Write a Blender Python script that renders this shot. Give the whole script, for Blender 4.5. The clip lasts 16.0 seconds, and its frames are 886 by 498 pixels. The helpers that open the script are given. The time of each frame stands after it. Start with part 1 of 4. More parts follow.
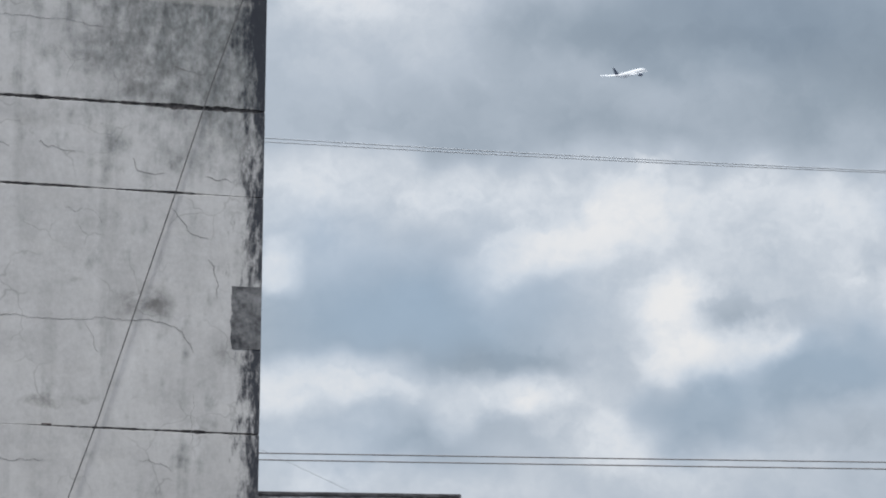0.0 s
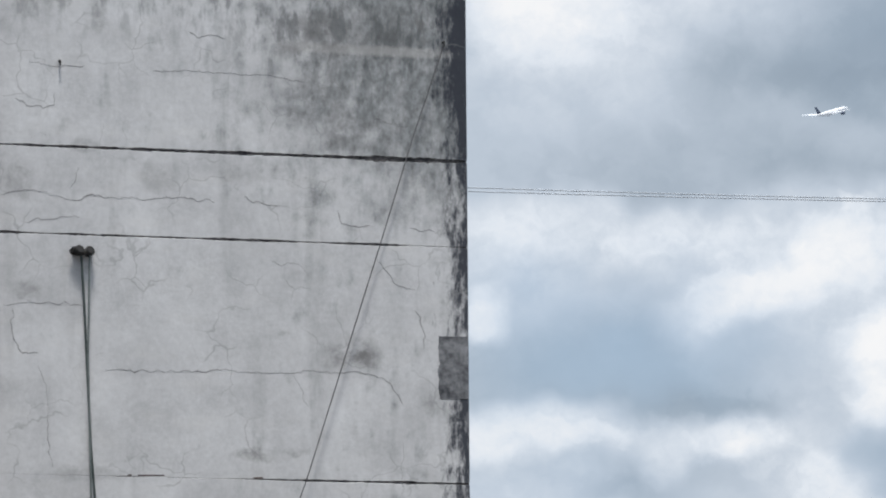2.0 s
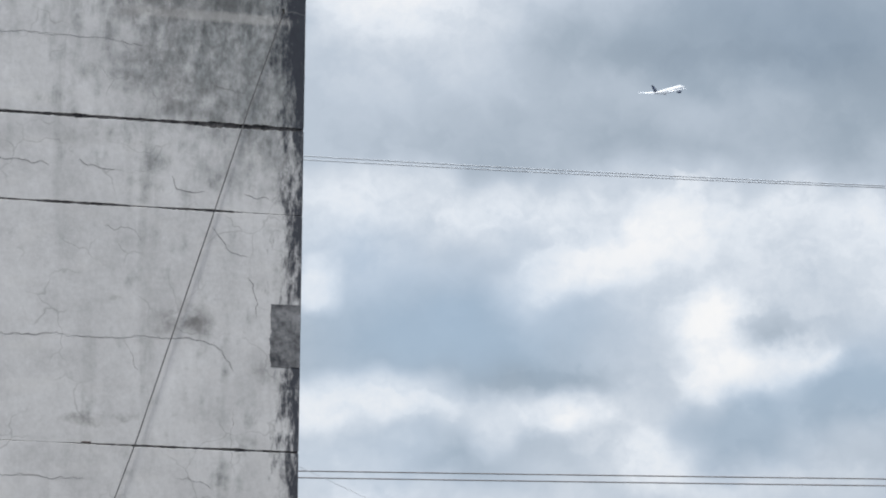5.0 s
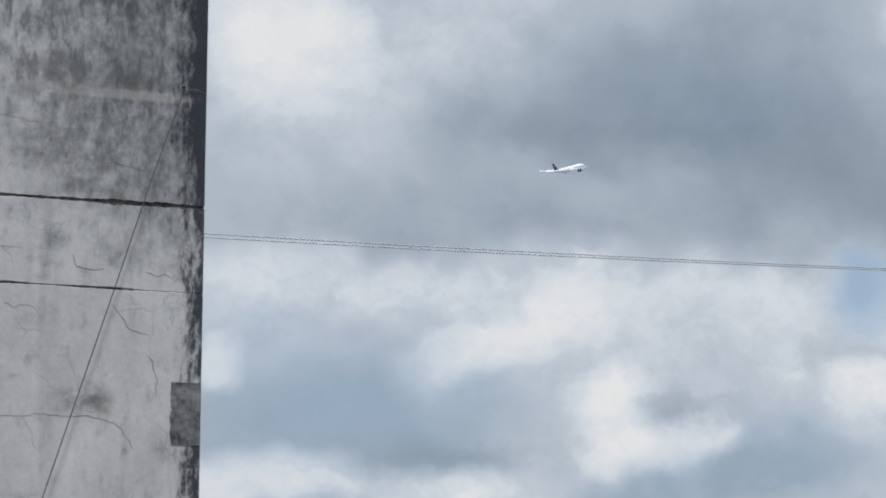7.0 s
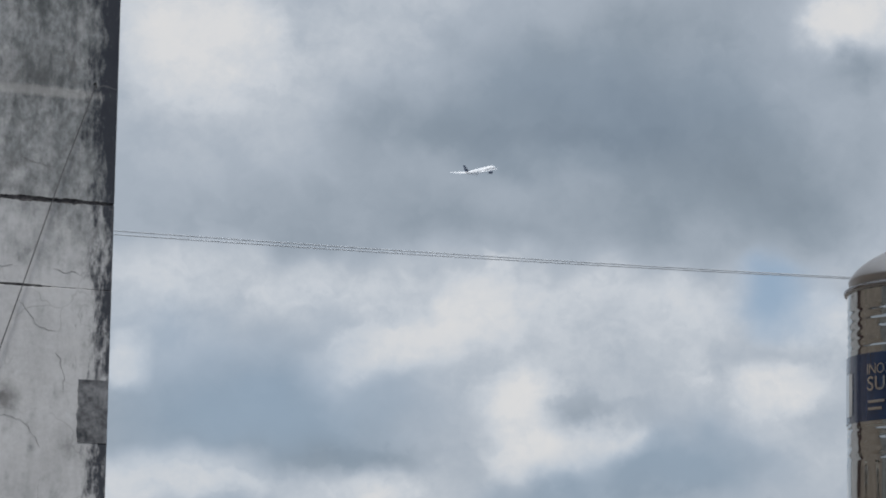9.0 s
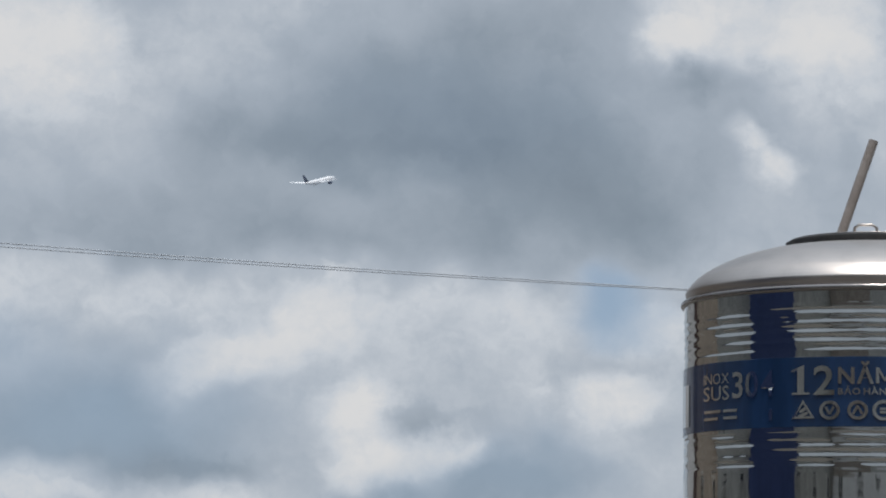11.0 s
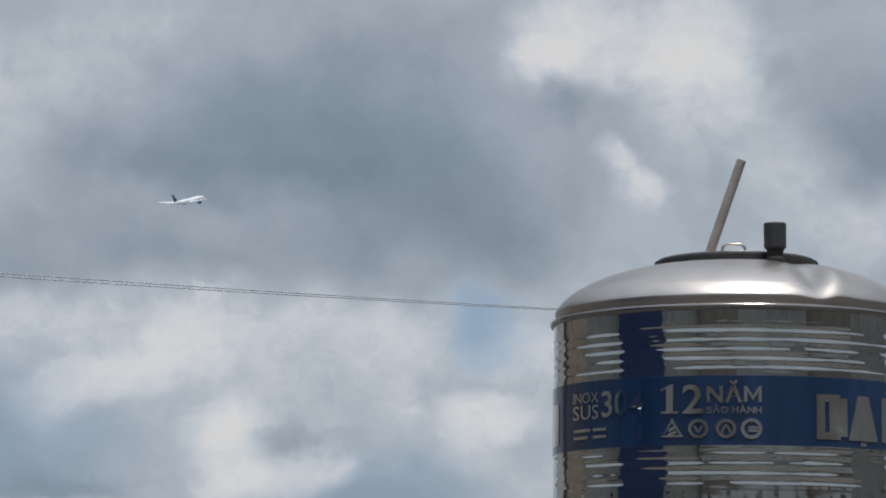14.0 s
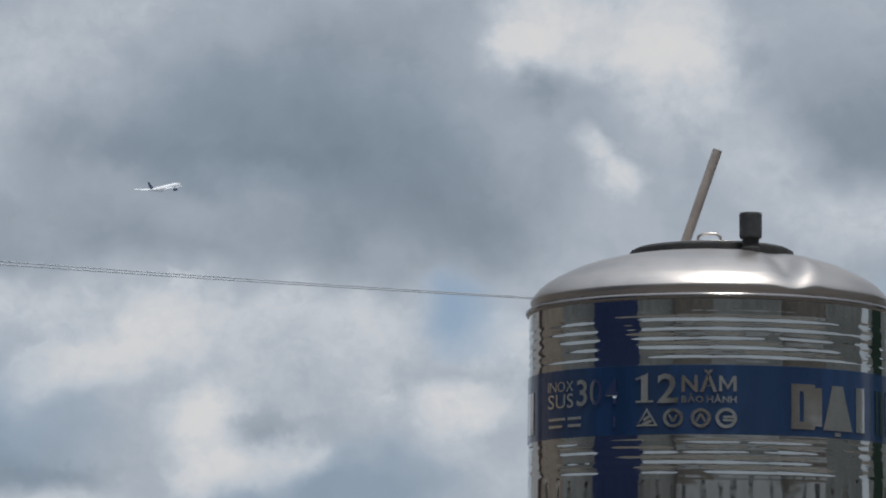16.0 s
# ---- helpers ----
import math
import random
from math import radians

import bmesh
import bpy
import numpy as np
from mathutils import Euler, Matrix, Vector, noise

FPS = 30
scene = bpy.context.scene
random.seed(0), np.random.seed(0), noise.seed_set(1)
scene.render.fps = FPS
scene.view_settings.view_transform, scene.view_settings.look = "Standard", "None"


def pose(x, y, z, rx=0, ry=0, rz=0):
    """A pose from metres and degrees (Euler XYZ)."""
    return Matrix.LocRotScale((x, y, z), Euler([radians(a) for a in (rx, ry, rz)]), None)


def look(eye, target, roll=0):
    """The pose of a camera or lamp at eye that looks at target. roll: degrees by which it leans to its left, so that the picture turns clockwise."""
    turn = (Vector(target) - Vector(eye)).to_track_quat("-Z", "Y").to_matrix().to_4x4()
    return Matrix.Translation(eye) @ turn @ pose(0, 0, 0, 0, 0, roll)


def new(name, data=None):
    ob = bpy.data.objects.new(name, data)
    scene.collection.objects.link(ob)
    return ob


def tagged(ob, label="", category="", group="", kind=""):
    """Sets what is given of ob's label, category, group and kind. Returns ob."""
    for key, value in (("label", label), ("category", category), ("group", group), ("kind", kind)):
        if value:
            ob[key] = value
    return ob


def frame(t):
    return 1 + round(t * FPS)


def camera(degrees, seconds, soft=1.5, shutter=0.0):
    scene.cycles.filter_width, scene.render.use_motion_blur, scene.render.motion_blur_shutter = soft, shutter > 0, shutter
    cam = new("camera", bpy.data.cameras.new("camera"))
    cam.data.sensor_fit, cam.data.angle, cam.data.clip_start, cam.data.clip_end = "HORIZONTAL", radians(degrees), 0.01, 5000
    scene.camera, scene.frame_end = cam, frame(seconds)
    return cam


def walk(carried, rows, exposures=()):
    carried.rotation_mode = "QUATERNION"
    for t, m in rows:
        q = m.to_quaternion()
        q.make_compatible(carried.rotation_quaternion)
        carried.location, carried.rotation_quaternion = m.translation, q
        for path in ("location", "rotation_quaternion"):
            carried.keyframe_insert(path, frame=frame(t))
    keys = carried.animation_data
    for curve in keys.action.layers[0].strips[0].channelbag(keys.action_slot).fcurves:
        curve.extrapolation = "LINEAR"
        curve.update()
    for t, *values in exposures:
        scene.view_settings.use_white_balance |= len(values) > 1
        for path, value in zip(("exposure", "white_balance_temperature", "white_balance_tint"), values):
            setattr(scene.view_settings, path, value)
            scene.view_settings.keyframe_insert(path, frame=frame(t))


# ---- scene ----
# camera: stands in one place and turns, seconds / azimuth / elevation / lean in degrees
EYE = (0.0, 0.0, 1.6)
ROWS = (
    (0.0, -2.928, 5.135, 0.717),
    (0.5, -3.472, 6.005, 0.800),
    (1.0, -4.681, 6.484, 0.459),
    (1.5, -6.022, 6.564, 0.014),
    (2.0, -6.940, 6.049, -0.446),
    (2.5, -7.327, 5.299, -0.124),
    (3.0, -7.622, 5.045, 0.064),
    (3.5, -5.915, 4.914, 0.074),
    (4.0, -4.684, 5.078, 0.348),
    (4.2, -4.391, 5.136, 0.419),
    (6.3, -2.517, 6.312, 0.540),
    (6.5, -2.178, 6.467, 0.427),
    (7.0, -1.767, 7.007, 0.519),
    (7.5, -1.456, 7.192, 0.780),
    (8.0, -0.608, 7.208, 0.950),
    (8.5, -0.325, 7.199, 1.146),
    (9.0, 0.000, 7.046, 1.030),
    (9.5, 0.933, 7.228, 0.887),
    (10.0, 1.812, 7.385, 0.776),
    (10.2, 2.097, 7.330, 0.784),
    (12.3, 4.044, 7.305, 1.074),
    (12.5, 3.829, 7.332, 0.949),
    (13.0, 3.499, 7.494, 0.495),
    (13.5, 4.387, 7.741, 0.202),
    (14.0, 5.708, 7.718, 0.513),
    (14.5, 7.020, 7.434, 0.590),
    (15.0, 7.858, 7.198, 0.490),
    (15.5, 7.364, 7.392, 0.559),
    (16.0, 6.187, 7.495, 0.699),
)


def aim(az, el, dist=1.0, eye=EYE):
    """The point at an azimuth and elevation, in degrees, seen from the eye."""
    a, e = radians(az), radians(el)
    return Vector(eye) + dist * Vector((math.sin(a) * math.cos(e), math.cos(a) * math.cos(e), math.sin(e)))


cam = camera(17.145, 16.0, soft=2.0)
walk(cam, [(t, look(EYE, aim(az, el, 10), lean)) for t, az, el, lean in ROWS],
     exposures=[(0.0, 0.28), (1.0, 0.27), (1.5, 0.31), (2.0, 0.46), (3.0, 0.53), (4.2, 0.50), (6.3, 0.38), (6.5, 0.36), (7.0, 0.20), (7.5, 0.06), (8.0, 0.17), (8.5, 0.02), (9.5, 0.07), (10.2, 0.05), (12.3, -0.03), (16.0, -0.06)])

# ---- light: a broken overcast sky and a veiled sun ----
SUN_AZ, SUN_EL = 168.0, 72.0
world = bpy.data.worlds.new("sky")
scene.world = world
world.use_nodes = True
wt = world.node_tree
wt.nodes.clear()


class Net:
    """Short ways to write a node tree."""

    def __init__(self, tree):
        self.tree = tree

    def put(self, kind):
        return self.tree.nodes.new(kind)

    def link(self, value, socket):
        if isinstance(value, bpy.types.NodeSocket):
            self.tree.links.new(value, socket)
        else:
            socket.default_value = value

    def math(self, op, a, b=0.0, c=0.0, clamp=False):
        node = self.put("ShaderNodeMath")
        node.operation, node.use_clamp = op, clamp
        for value, socket in zip((a, b, c), node.inputs):
            self.link(value, socket)
        return node.outputs[0]

    def vec(self, op, a, b=(0, 0, 0)):
        node = self.put("ShaderNodeVectorMath")
        node.operation = op
        self.link(a, node.inputs[0])
        self.link(b, node.inputs[1])
        return node.outputs["Value"] if op in ("LENGTH", "DOT_PRODUCT", "DISTANCE") else node.outputs[0]

    def scaled(self, a, k):
        node = self.put("ShaderNodeVectorMath")
        node.operation = "SCALE"
        self.link(a, node.inputs[0])
        self.link(k, node.inputs["Scale"])
        return node.outputs[0]

    def noise(self, vector, scale, detail=4.0, rough=0.55, color=False, distort=0.0):
        node = self.put("ShaderNodeTexNoise")
        self.link(vector, node.inputs["Vector"])
        for name, value in (("Scale", scale), ("Detail", detail), ("Roughness", rough), ("Distortion", distort)):
            node.inputs[name].default_value = value
        return node.outputs["Color" if color else "Fac"]

    def mapping(self, vector, loc=(0, 0, 0), rot=(0, 0, 0), scale=(1, 1, 1), kind="POINT"):
        node = self.put("ShaderNodeMapping")
        node.vector_type = kind
        self.link(vector, node.inputs["Vector"])
        node.inputs["Location"].default_value, node.inputs["Rotation"].default_value, node.inputs["Scale"].default_value = loc, rot, scale
        return node.outputs[0]

    def ramp(self, value, low, high, to_low=0.0, to_high=1.0, smooth=True):
        node = self.put("ShaderNodeMapRange")
        node.interpolation_type = "SMOOTHSTEP" if smooth else "LINEAR"
        for socket, v in zip(node.inputs, (value, low, high, to_low, to_high)):
            self.link(v, socket)
        return node.outputs[0]

    def mix(self, fac, a, b, blend="MIX"):
        node = self.put("ShaderNodeMix")
        node.data_type, node.blend_type = "RGBA", blend
        self.link(fac, node.inputs[0])
        for value, socket in ((a, node.inputs[6]), (b, node.inputs[7])):
            self.link((*value, 1) if isinstance(value, tuple) and len(value) == 3 else value, socket)
        return node.outputs[2]

    def colors(self, value, *stops):
        node = self.put("ShaderNodeValToRGB")
        self.link(value, node.inputs[0])
        els = node.color_ramp.elements
        while len(els) < len(stops):
            els.new(0.5)
        for el, (pos, col) in zip(els, stops):
            el.position, el.color = pos, (*col, 1)
        return node.outputs[0]


w = Net(wt)
direction = w.put("ShaderNodeTexCoord").outputs["Generated"]
split = w.put("ShaderNodeSeparateXYZ")
w.link(direction, split.inputs[0])
azimuth = w.math("MULTIPLY", w.math("ARCTAN2", split.outputs[0], split.outputs[1]), 57.2958)
elevation = w.math("MULTIPLY", w.math("ARCSINE", split.outputs[2]), 57.2958)
joined = w.put("ShaderNodeCombineXYZ")
w.link(azimuth, joined.inputs[0])
w.link(elevation, joined.inputs[1])
flat = joined.outputs[0]
FLUFF = w.vec("MULTIPLY", w.vec("ADD", w.scaled(w.vec("SUBTRACT", w.noise(flat, 1.3, 2.0, 0.5, True), (0.5, 0.5, 0.5)), 1.0),
                                 w.scaled(w.vec("SUBTRACT", w.noise(flat, 4.2, 5.0, 0.58, True), (0.5, 0.5, 0.5)), 0.55)), (1, 1, 0))
curdled = w.vec("ADD", flat, FLUFF)
swirl = w.scaled(w.vec("SUBTRACT", w.noise(flat, 0.55, 2.0, 0.45, True), (0.5, 0.5, 0.5)), 1.7)
curl = w.scaled(w.vec("SUBTRACT", w.noise(flat, 1.6, 2.5, 0.42, True), (0.5, 0.5, 0.5)), 0.34)
drift = w.vec("MULTIPLY", w.vec("ADD", swirl, curl), (1, 1, 0))
warped = w.vec("ADD", flat, drift)
sums = {"light": 0.45, "blue": 0.0}


def bank(key, az, el, width, height, turn, amount, edge):
    """One bank of cloud: an ellipse in degrees, thicker or thinner than the rest, with a soft, torn edge."""
    ball = w.put("ShaderNodeTexGradient")
    ball.gradient_type = "SPHERICAL"
    w.link(warped, ball.inputs["Vector"])
    place = ball.texture_mapping
    place.vector_type = "TEXTURE"
    place.translation, place.rotation, place.scale = (az, el, 0), (0, 0, radians(-turn)), (width * 1.55, height * 1.55, 1)
    body = w.ramp(ball.outputs["Fac"], 0.0, 0.4 + 0.6 * edge)
    sums[key] = w.math("MULTIPLY_ADD", body, amount, sums[key])


def puff(az, el, width, height, turn, amount, edge):
    """One heap of cumulus, brighter or greyer than the bank behind it, with a curdled outline."""
    ball = w.put("ShaderNodeTexGradient")
    ball.gradient_type = "SPHERICAL"
    w.link(curdled, ball.inputs["Vector"])
    place = ball.texture_mapping
    place.vector_type = "TEXTURE"
    place.translation, place.rotation, place.scale = (az, el, 0), (0, 0, radians(turn)), (width * 1.35, height * 1.35, 1)
    sums["light"] = w.math("MULTIPLY_ADD", w.ramp(ball.outputs["Fac"], 0.0, 0.15 + 0.75 * edge), amount, sums["light"])


def cloud(*a):
    bank("light", *a)


def gap(*a):
    bank("blue", *a)


cloud(-5.21, 11.04, 1.65, 1.43, 0, 0.3, 0.9)
cloud(-3.87, 11.39, 0.77, 0.66, 0, 0.1, 0.9)
cloud(-4.25, 6.55, 2.53, 0.61, 0, 0.2, 0.8)
cloud(0.19, 6.37, 3.31, 0.77, -4, 0.2, 0.7)
cloud(-0.47, 5.27, 1.87, 0.61, -18, 0.22, 0.6)
cloud(3.39, 5.88, 2.86, 1.10, 0, 0.17, 0.8)
cloud(1.52, 3.96, 0.77, 0.99, 0, 0.22, 0.6)
cloud(2.62, 3.20, 1.43, 0.50, -8, 0.212, 0.7)
cloud(-6.20, 4.71, 0.44, 0.37, 0, 0.202, 0.7)
cloud(6.38, 4.30, 0.77, 0.61, 0, 0.180, 0.7)
cloud(-5.40, 2.58, 2.09, 0.53, 4, 0.24, 0.6)
cloud(-1.44, 2.38, 1.33, 0.48, 0, 0.176, 0.7)
cloud(4.97, 4.68, 0.44, 0.46, 0, 0.05, 0.8)
cloud(2.84, 10.00, 4.85, 1.32, 4, -0.22, 0.95)
cloud(0.62, 9.23, 2.97, 0.66, 0, -0.1, 0.9)
cloud(5.27, 9.22, 2.42, 1.21, 8, -0.08, 0.9)
cloud(-3.77, 3.86, 3.20, 1.16, 0, -0.17, 0.8)
cloud(4.36, 2.71, 2.09, 0.61, 0, -0.16, 0.7)
cloud(2.56, 3.80, 0.77, 0.55, 0, -0.050, 0.7)
cloud(-3.83, 8.21, 3.53, 0.88, 0, -0.04, 0.9)
cloud(-0.46, 3.84, 1.21, 0.77, 0, -0.08, 0.8)
cloud(9.40, 11.64, 2.09, 0.83, 0, 0.24, 0.6)
cloud(10.85, 10.98, 1.21, 1.21, 0, 0.22, 0.6)
cloud(7.72, 11.52, 0.88, 0.77, 0, 0.12, 0.7)
cloud(9.63, 9.00, 0.61, 0.48, 30, 0.173, 0.7)
cloud(9.24, 9.55, 0.42, 0.31, 0, 0.105, 0.7)
cloud(8.34, 10.70, 0.72, 0.44, 0, -0.060, 0.7)
cloud(14.07, 10.19, 2.20, 1.43, 0, -0.2, 0.8)
cloud(14.71, 8.33, 1.98, 0.83, 0, 0.14, 0.7)
cloud(12.63, 9.11, 1.32, 0.77, 0, 0.1, 0.8)
cloud(7.22, 5.68, 0.88, 0.55, 0, 0.12, 0.6)
cloud(5.02, 4.67, 0.99, 0.66, 0, 0.08, 0.7)
cloud(4.60, 3.07, 1.54, 0.66, 0, -0.1, 0.8)
cloud(4.54, 6.97, 2.20, 0.66, 0, -0.05, 0.9)
cloud(-1.34, 2.23, 0.91, 0.51, 0, 0.196, 0.7)
cloud(-2.60, 1.90, 0.55, 0.39, 0, 0.16, 0.6)
cloud(-4.30, 1.57, 1.98, 0.55, 0, -0.12, 0.7)
cloud(2.08, 1.94, 1.05, 0.72, 0, -0.2, 0.6)
cloud(0.18, 1.40, 0.88, 0.55, 0, 0.12, 0.7)
cloud(-3.54, 0.47, 2.75, 0.50, 0, 0.12, 0.7)
cloud(2.60, 4.23, 0.66, 0.66, 0, -0.08, 0.7)
cloud(15.34, 4.62, 0.66, 0.55, 0, 0.16, 0.6)
cloud(9.43, 6.14, 3.31, 2.20, 0, 0.05, 0.9)
cloud(1.12, 7.03, 2.00, 1.30, 0, -0.120, 1)
cloud(6.07, 8.24, 2.00, 1.30, 0, -0.103, 1)
cloud(-0.57, 11.25, 2.00, 1.30, 0, 0.112, 1)
cloud(-2.16, 2.77, 1.30, 0.90, 0, -0.141, 1)
cloud(4.34, 3.09, 2.00, 1.30, 0, 0.073, 1)
cloud(2.09, 1.34, 2.00, 1.30, 0, 0.092, 1)
cloud(13.54, 10.67, 2.00, 1.30, 0, 0.118, 1)
cloud(-0.53, 4.02, 1.80, 0.90, 0, 0.093, 1)
cloud(-2.21, 7.01, 2.00, 1.30, 0, -0.075, 1)
cloud(-3.91, 9.98, 2.00, 1.30, 0, 0.084, 1)
cloud(4.78, 11.71, 1.80, 0.90, 0, -0.086, 1)
cloud(3.38, 8.46, 1.30, 0.90, 0, -0.073, 1)
cloud(-4.69, 1.34, 1.30, 0.90, 0, 0.099, 1)
cloud(6.27, 9.58, 1.80, 0.90, 0, 0.069, 1)
cloud(2.77, 10.02, 2.00, 1.30, 0, 0.053, 1)
cloud(-3.83, 3.99, 2.00, 1.30, 0, 0.060, 1)
cloud(10.64, 10.69, 2.00, 1.30, 0, -0.074, 1)
cloud(2.77, 5.80, 1.80, 0.90, 0, -0.050, 1)
cloud(12.09, 9.61, 0.90, 0.70, 0, 0.092, 1)
cloud(-3.55, 0.49, 1.80, 0.90, 0, -0.062, 1)
cloud(7.21, 3.12, 2.00, 1.30, 0, 0.063, 1)
cloud(2.88, 4.14, 0.90, 0.70, 0, 0.063, 1)
cloud(-5.51, 5.73, 0.90, 0.70, 0, 0.055, 1)
cloud(-0.55, 8.26, 1.30, 0.90, 0, -0.043, 1)
cloud(7.17, 7.44, 0.90, 0.70, 0, -0.074, 1)
cloud(-5.56, 8.72, 1.80, 0.90, 0, 0.044, 1)
cloud(0.83, 6.62, 1.60, 0.90, 0, -0.074, 1)
cloud(-0.26, 4.22, 1.60, 0.90, 0, 0.054, 1)
cloud(-1.28, 2.35, 1.10, 0.70, 0, -0.096, 1)
cloud(-2.53, 10.62, 1.60, 0.90, 0, 0.084, 1)
cloud(7.00, 7.85, 1.60, 0.90, 0, -0.077, 1)
cloud(2.22, 4.55, 1.10, 0.70, 0, 0.074, 1)
cloud(-5.83, 1.50, 1.10, 0.70, 0, 0.065, 1)
cloud(5.22, 4.99, 1.10, 0.70, 0, -0.065, 1)
cloud(0.98, 2.34, 1.60, 0.90, 0, 0.045, 1)
cloud(-3.59, 6.59, 1.60, 0.90, 0, -0.044, 1)
cloud(3.04, 11.45, 1.60, 0.90, 0, -0.046, 1)
cloud(-5.78, 5.73, 1.60, 0.90, 0, 0.075, 1)
cloud(3.74, 7.80, 1.10, 0.70, 0, -0.060, 1)
cloud(5.23, 6.62, 1.60, 0.90, 0, 0.032, 1)
cloud(5.21, 3.42, 1.10, 0.70, 0, 0.047, 1)
cloud(3.24, 6.18, 1.10, 0.70, 0, -0.043, 1)
cloud(-4.63, 2.54, 1.10, 0.70, 0, -0.051, 1)
cloud(7.05, 4.62, 0.50, 0.40, 0, 0.058, 1)
cloud(0.82, 9.82, 1.60, 0.90, 0, 0.037, 1)
cloud(0.97, 0.66, 1.60, 0.90, 0, 0.039, 1)
cloud(-1.35, 3.39, 1.60, 0.90, 0, 0.037, 1)
cloud(-4.69, 6.57, 1.10, 0.70, 0, -0.063, 1)
cloud(-2.41, 2.35, 0.80, 0.50, 0, -0.040, 1)
cloud(4.31, 7.01, 0.50, 0.40, 0, 0.050, 1)
cloud(-4.69, 1.50, 1.60, 0.90, 0, 0.048, 1)
cloud(4.15, 9.81, 1.10, 0.70, 0, -0.030, 1)
gap(-3.77, 3.75, 3.31, 1.21, 0, 0.35, 0.9)
gap(4.36, 2.71, 2.20, 0.77, 0, 0.4, 0.8)
gap(2.08, 1.94, 1.21, 0.88, 0, 0.5, 0.8)
gap(6.60, 6.12, 0.94, 0.61, 20, 0.95, 0.9)
gap(15.41, 6.36, 0.66, 0.77, 0, 0.7, 0.9)
gap(4.60, 3.07, 2.20, 0.88, 0, 0.2, 0.9)
gap(6.56, 6.15, 0.55, 0.77, 0, 0.4, 0.9)
gap(-4.30, 1.41, 2.53, 0.88, 0, 0.35, 1)
gap(-3.53, 3.60, 2.53, 0.99, 0, 0.3, 1)
gap(-2.68, 4.81, 3.30, 1.32, 0, 0.2, 1)
gap(-5.19, 5.15, 1.76, 0.99, 0, 0.2, 1)
gap(3.40, 9.89, 3.85, 1.32, 0, 0.12, 1)
puff(-1.20, 5.17, 1.04, 0.35, 0, 0.050, 0.6)
puff(2.66, 3.20, 1.31, 0.46, 20, 0.072, 0.6)
puff(1.56, 4.31, 0.82, 0.42, 15, 0.065, 0.6)
puff(1.12, 3.43, 0.49, 0.77, 0, 0.036, 0.7)
puff(-1.56, 2.17, 0.57, 0.26, 0, 0.065, 0.6)
puff(-0.90, 1.85, 0.46, 0.33, 0, 0.043, 0.7)
puff(-6.19, 4.68, 0.44, 0.46, 0, 0.065, 0.6)
puff(-4.70, 2.57, 2.08, 0.22, -3, 0.050, 0.6)
puff(4.94, 6.18, 0.66, 0.35, 0, 0.036, 0.7)
puff(0.34, 6.17, 0.88, 0.44, 0, 0.029, 0.8)
puff(1.16, 6.83, 0.37, 0.18, 0, 0.036, 0.6)
puff(-2.76, 6.03, 0.77, 0.33, 0, 0.029, 0.8)
puff(-3.40, 3.82, 2.52, 0.88, 0, -0.043, 0.9)
puff(2.66, 4.04, 0.68, 0.39, 0, -0.068, 0.7)
puff(4.19, 1.90, 2.30, 0.57, 0, -0.051, 0.7)
puff(2.12, 1.41, 0.66, 0.31, 0, -0.043, 0.8)
puff(-1.62, 2.94, 1.31, 0.24, 0, -0.051, 0.7)
puff(-3.81, 1.50, 1.20, 0.26, 0, -0.034, 0.9)
puff(-5.33, 0.61, 0.66, 0.33, 0, 0.036, 0.7)
puff(-3.82, 11.43, 0.68, 0.50, 0, 0.050, 0.8)
puff(-5.48, 11.24, 0.55, 0.66, 0, 0.029, 1.0)
puff(-4.23, 10.47, 0.66, 0.35, 0, 0.029, 0.9)
puff(7.70, 11.46, 0.63, 0.55, 0, 0.086, 0.6)
puff(1.19, 6.66, 0.33, 0.28, 0, 0.043, 0.5)
puff(6.93, 4.54, 1.04, 0.46, 0, 0.058, 0.6)
puff(7.47, 5.93, 0.68, 0.39, 0, 0.050, 0.6)
puff(2.15, 9.26, 3.06, 0.37, 0, -0.043, 1.0)
puff(3.70, 10.13, 1.31, 0.66, 0, -0.034, 1.0)
puff(4.32, 3.86, 1.09, 0.46, 0, -0.043, 0.7)
puff(7.67, 11.67, 0.66, 0.42, 0, 0.072, 0.6)
puff(8.95, 11.11, 0.88, 0.50, 10, 0.043, 0.7)
puff(10.34, 11.66, 0.82, 0.66, 0, 0.043, 0.8)
puff(9.77, 8.99, 0.52, 0.33, -30, 0.062, 0.8)
puff(9.24, 9.51, 0.31, 0.24, 0, 0.050, 0.6)
puff(11.11, 10.67, 0.60, 0.66, 0, 0.036, 0.8)
puff(5.14, 4.57, 0.26, 0.12, 0, 0.050, 0.6)
puff(6.68, 4.42, 0.77, 0.49, 15, 0.043, 0.6)
puff(-0.39, 5.26, 1.53, 0.37, 8, 0.036, 0.7)
puff(8.17, 10.68, 0.70, 0.42, 0, -0.045, 0.9)
puff(11.94, 11.20, 0.44, 0.68, 0, -0.051, 0.8)
puff(3.71, 3.22, 0.60, 0.26, 20, 0.043, 0.6)
puff(2.16, 4.08, 0.98, 0.57, 20, 0.022, 0.7)
puff(3.00, 8.71, 1.20, 0.44, 0, 0.022, 1.0)
puff(14.13, 9.68, 1.64, 0.68, 0, -0.043, 0.9)
puff(15.52, 4.37, 0.68, 0.33, 0, 0.058, 0.6)
puff(15.74, 5.55, 0.46, 0.33, 0, 0.036, 0.7)
puff(12.75, 9.33, 0.50, 0.44, 0, 0.029, 0.8)
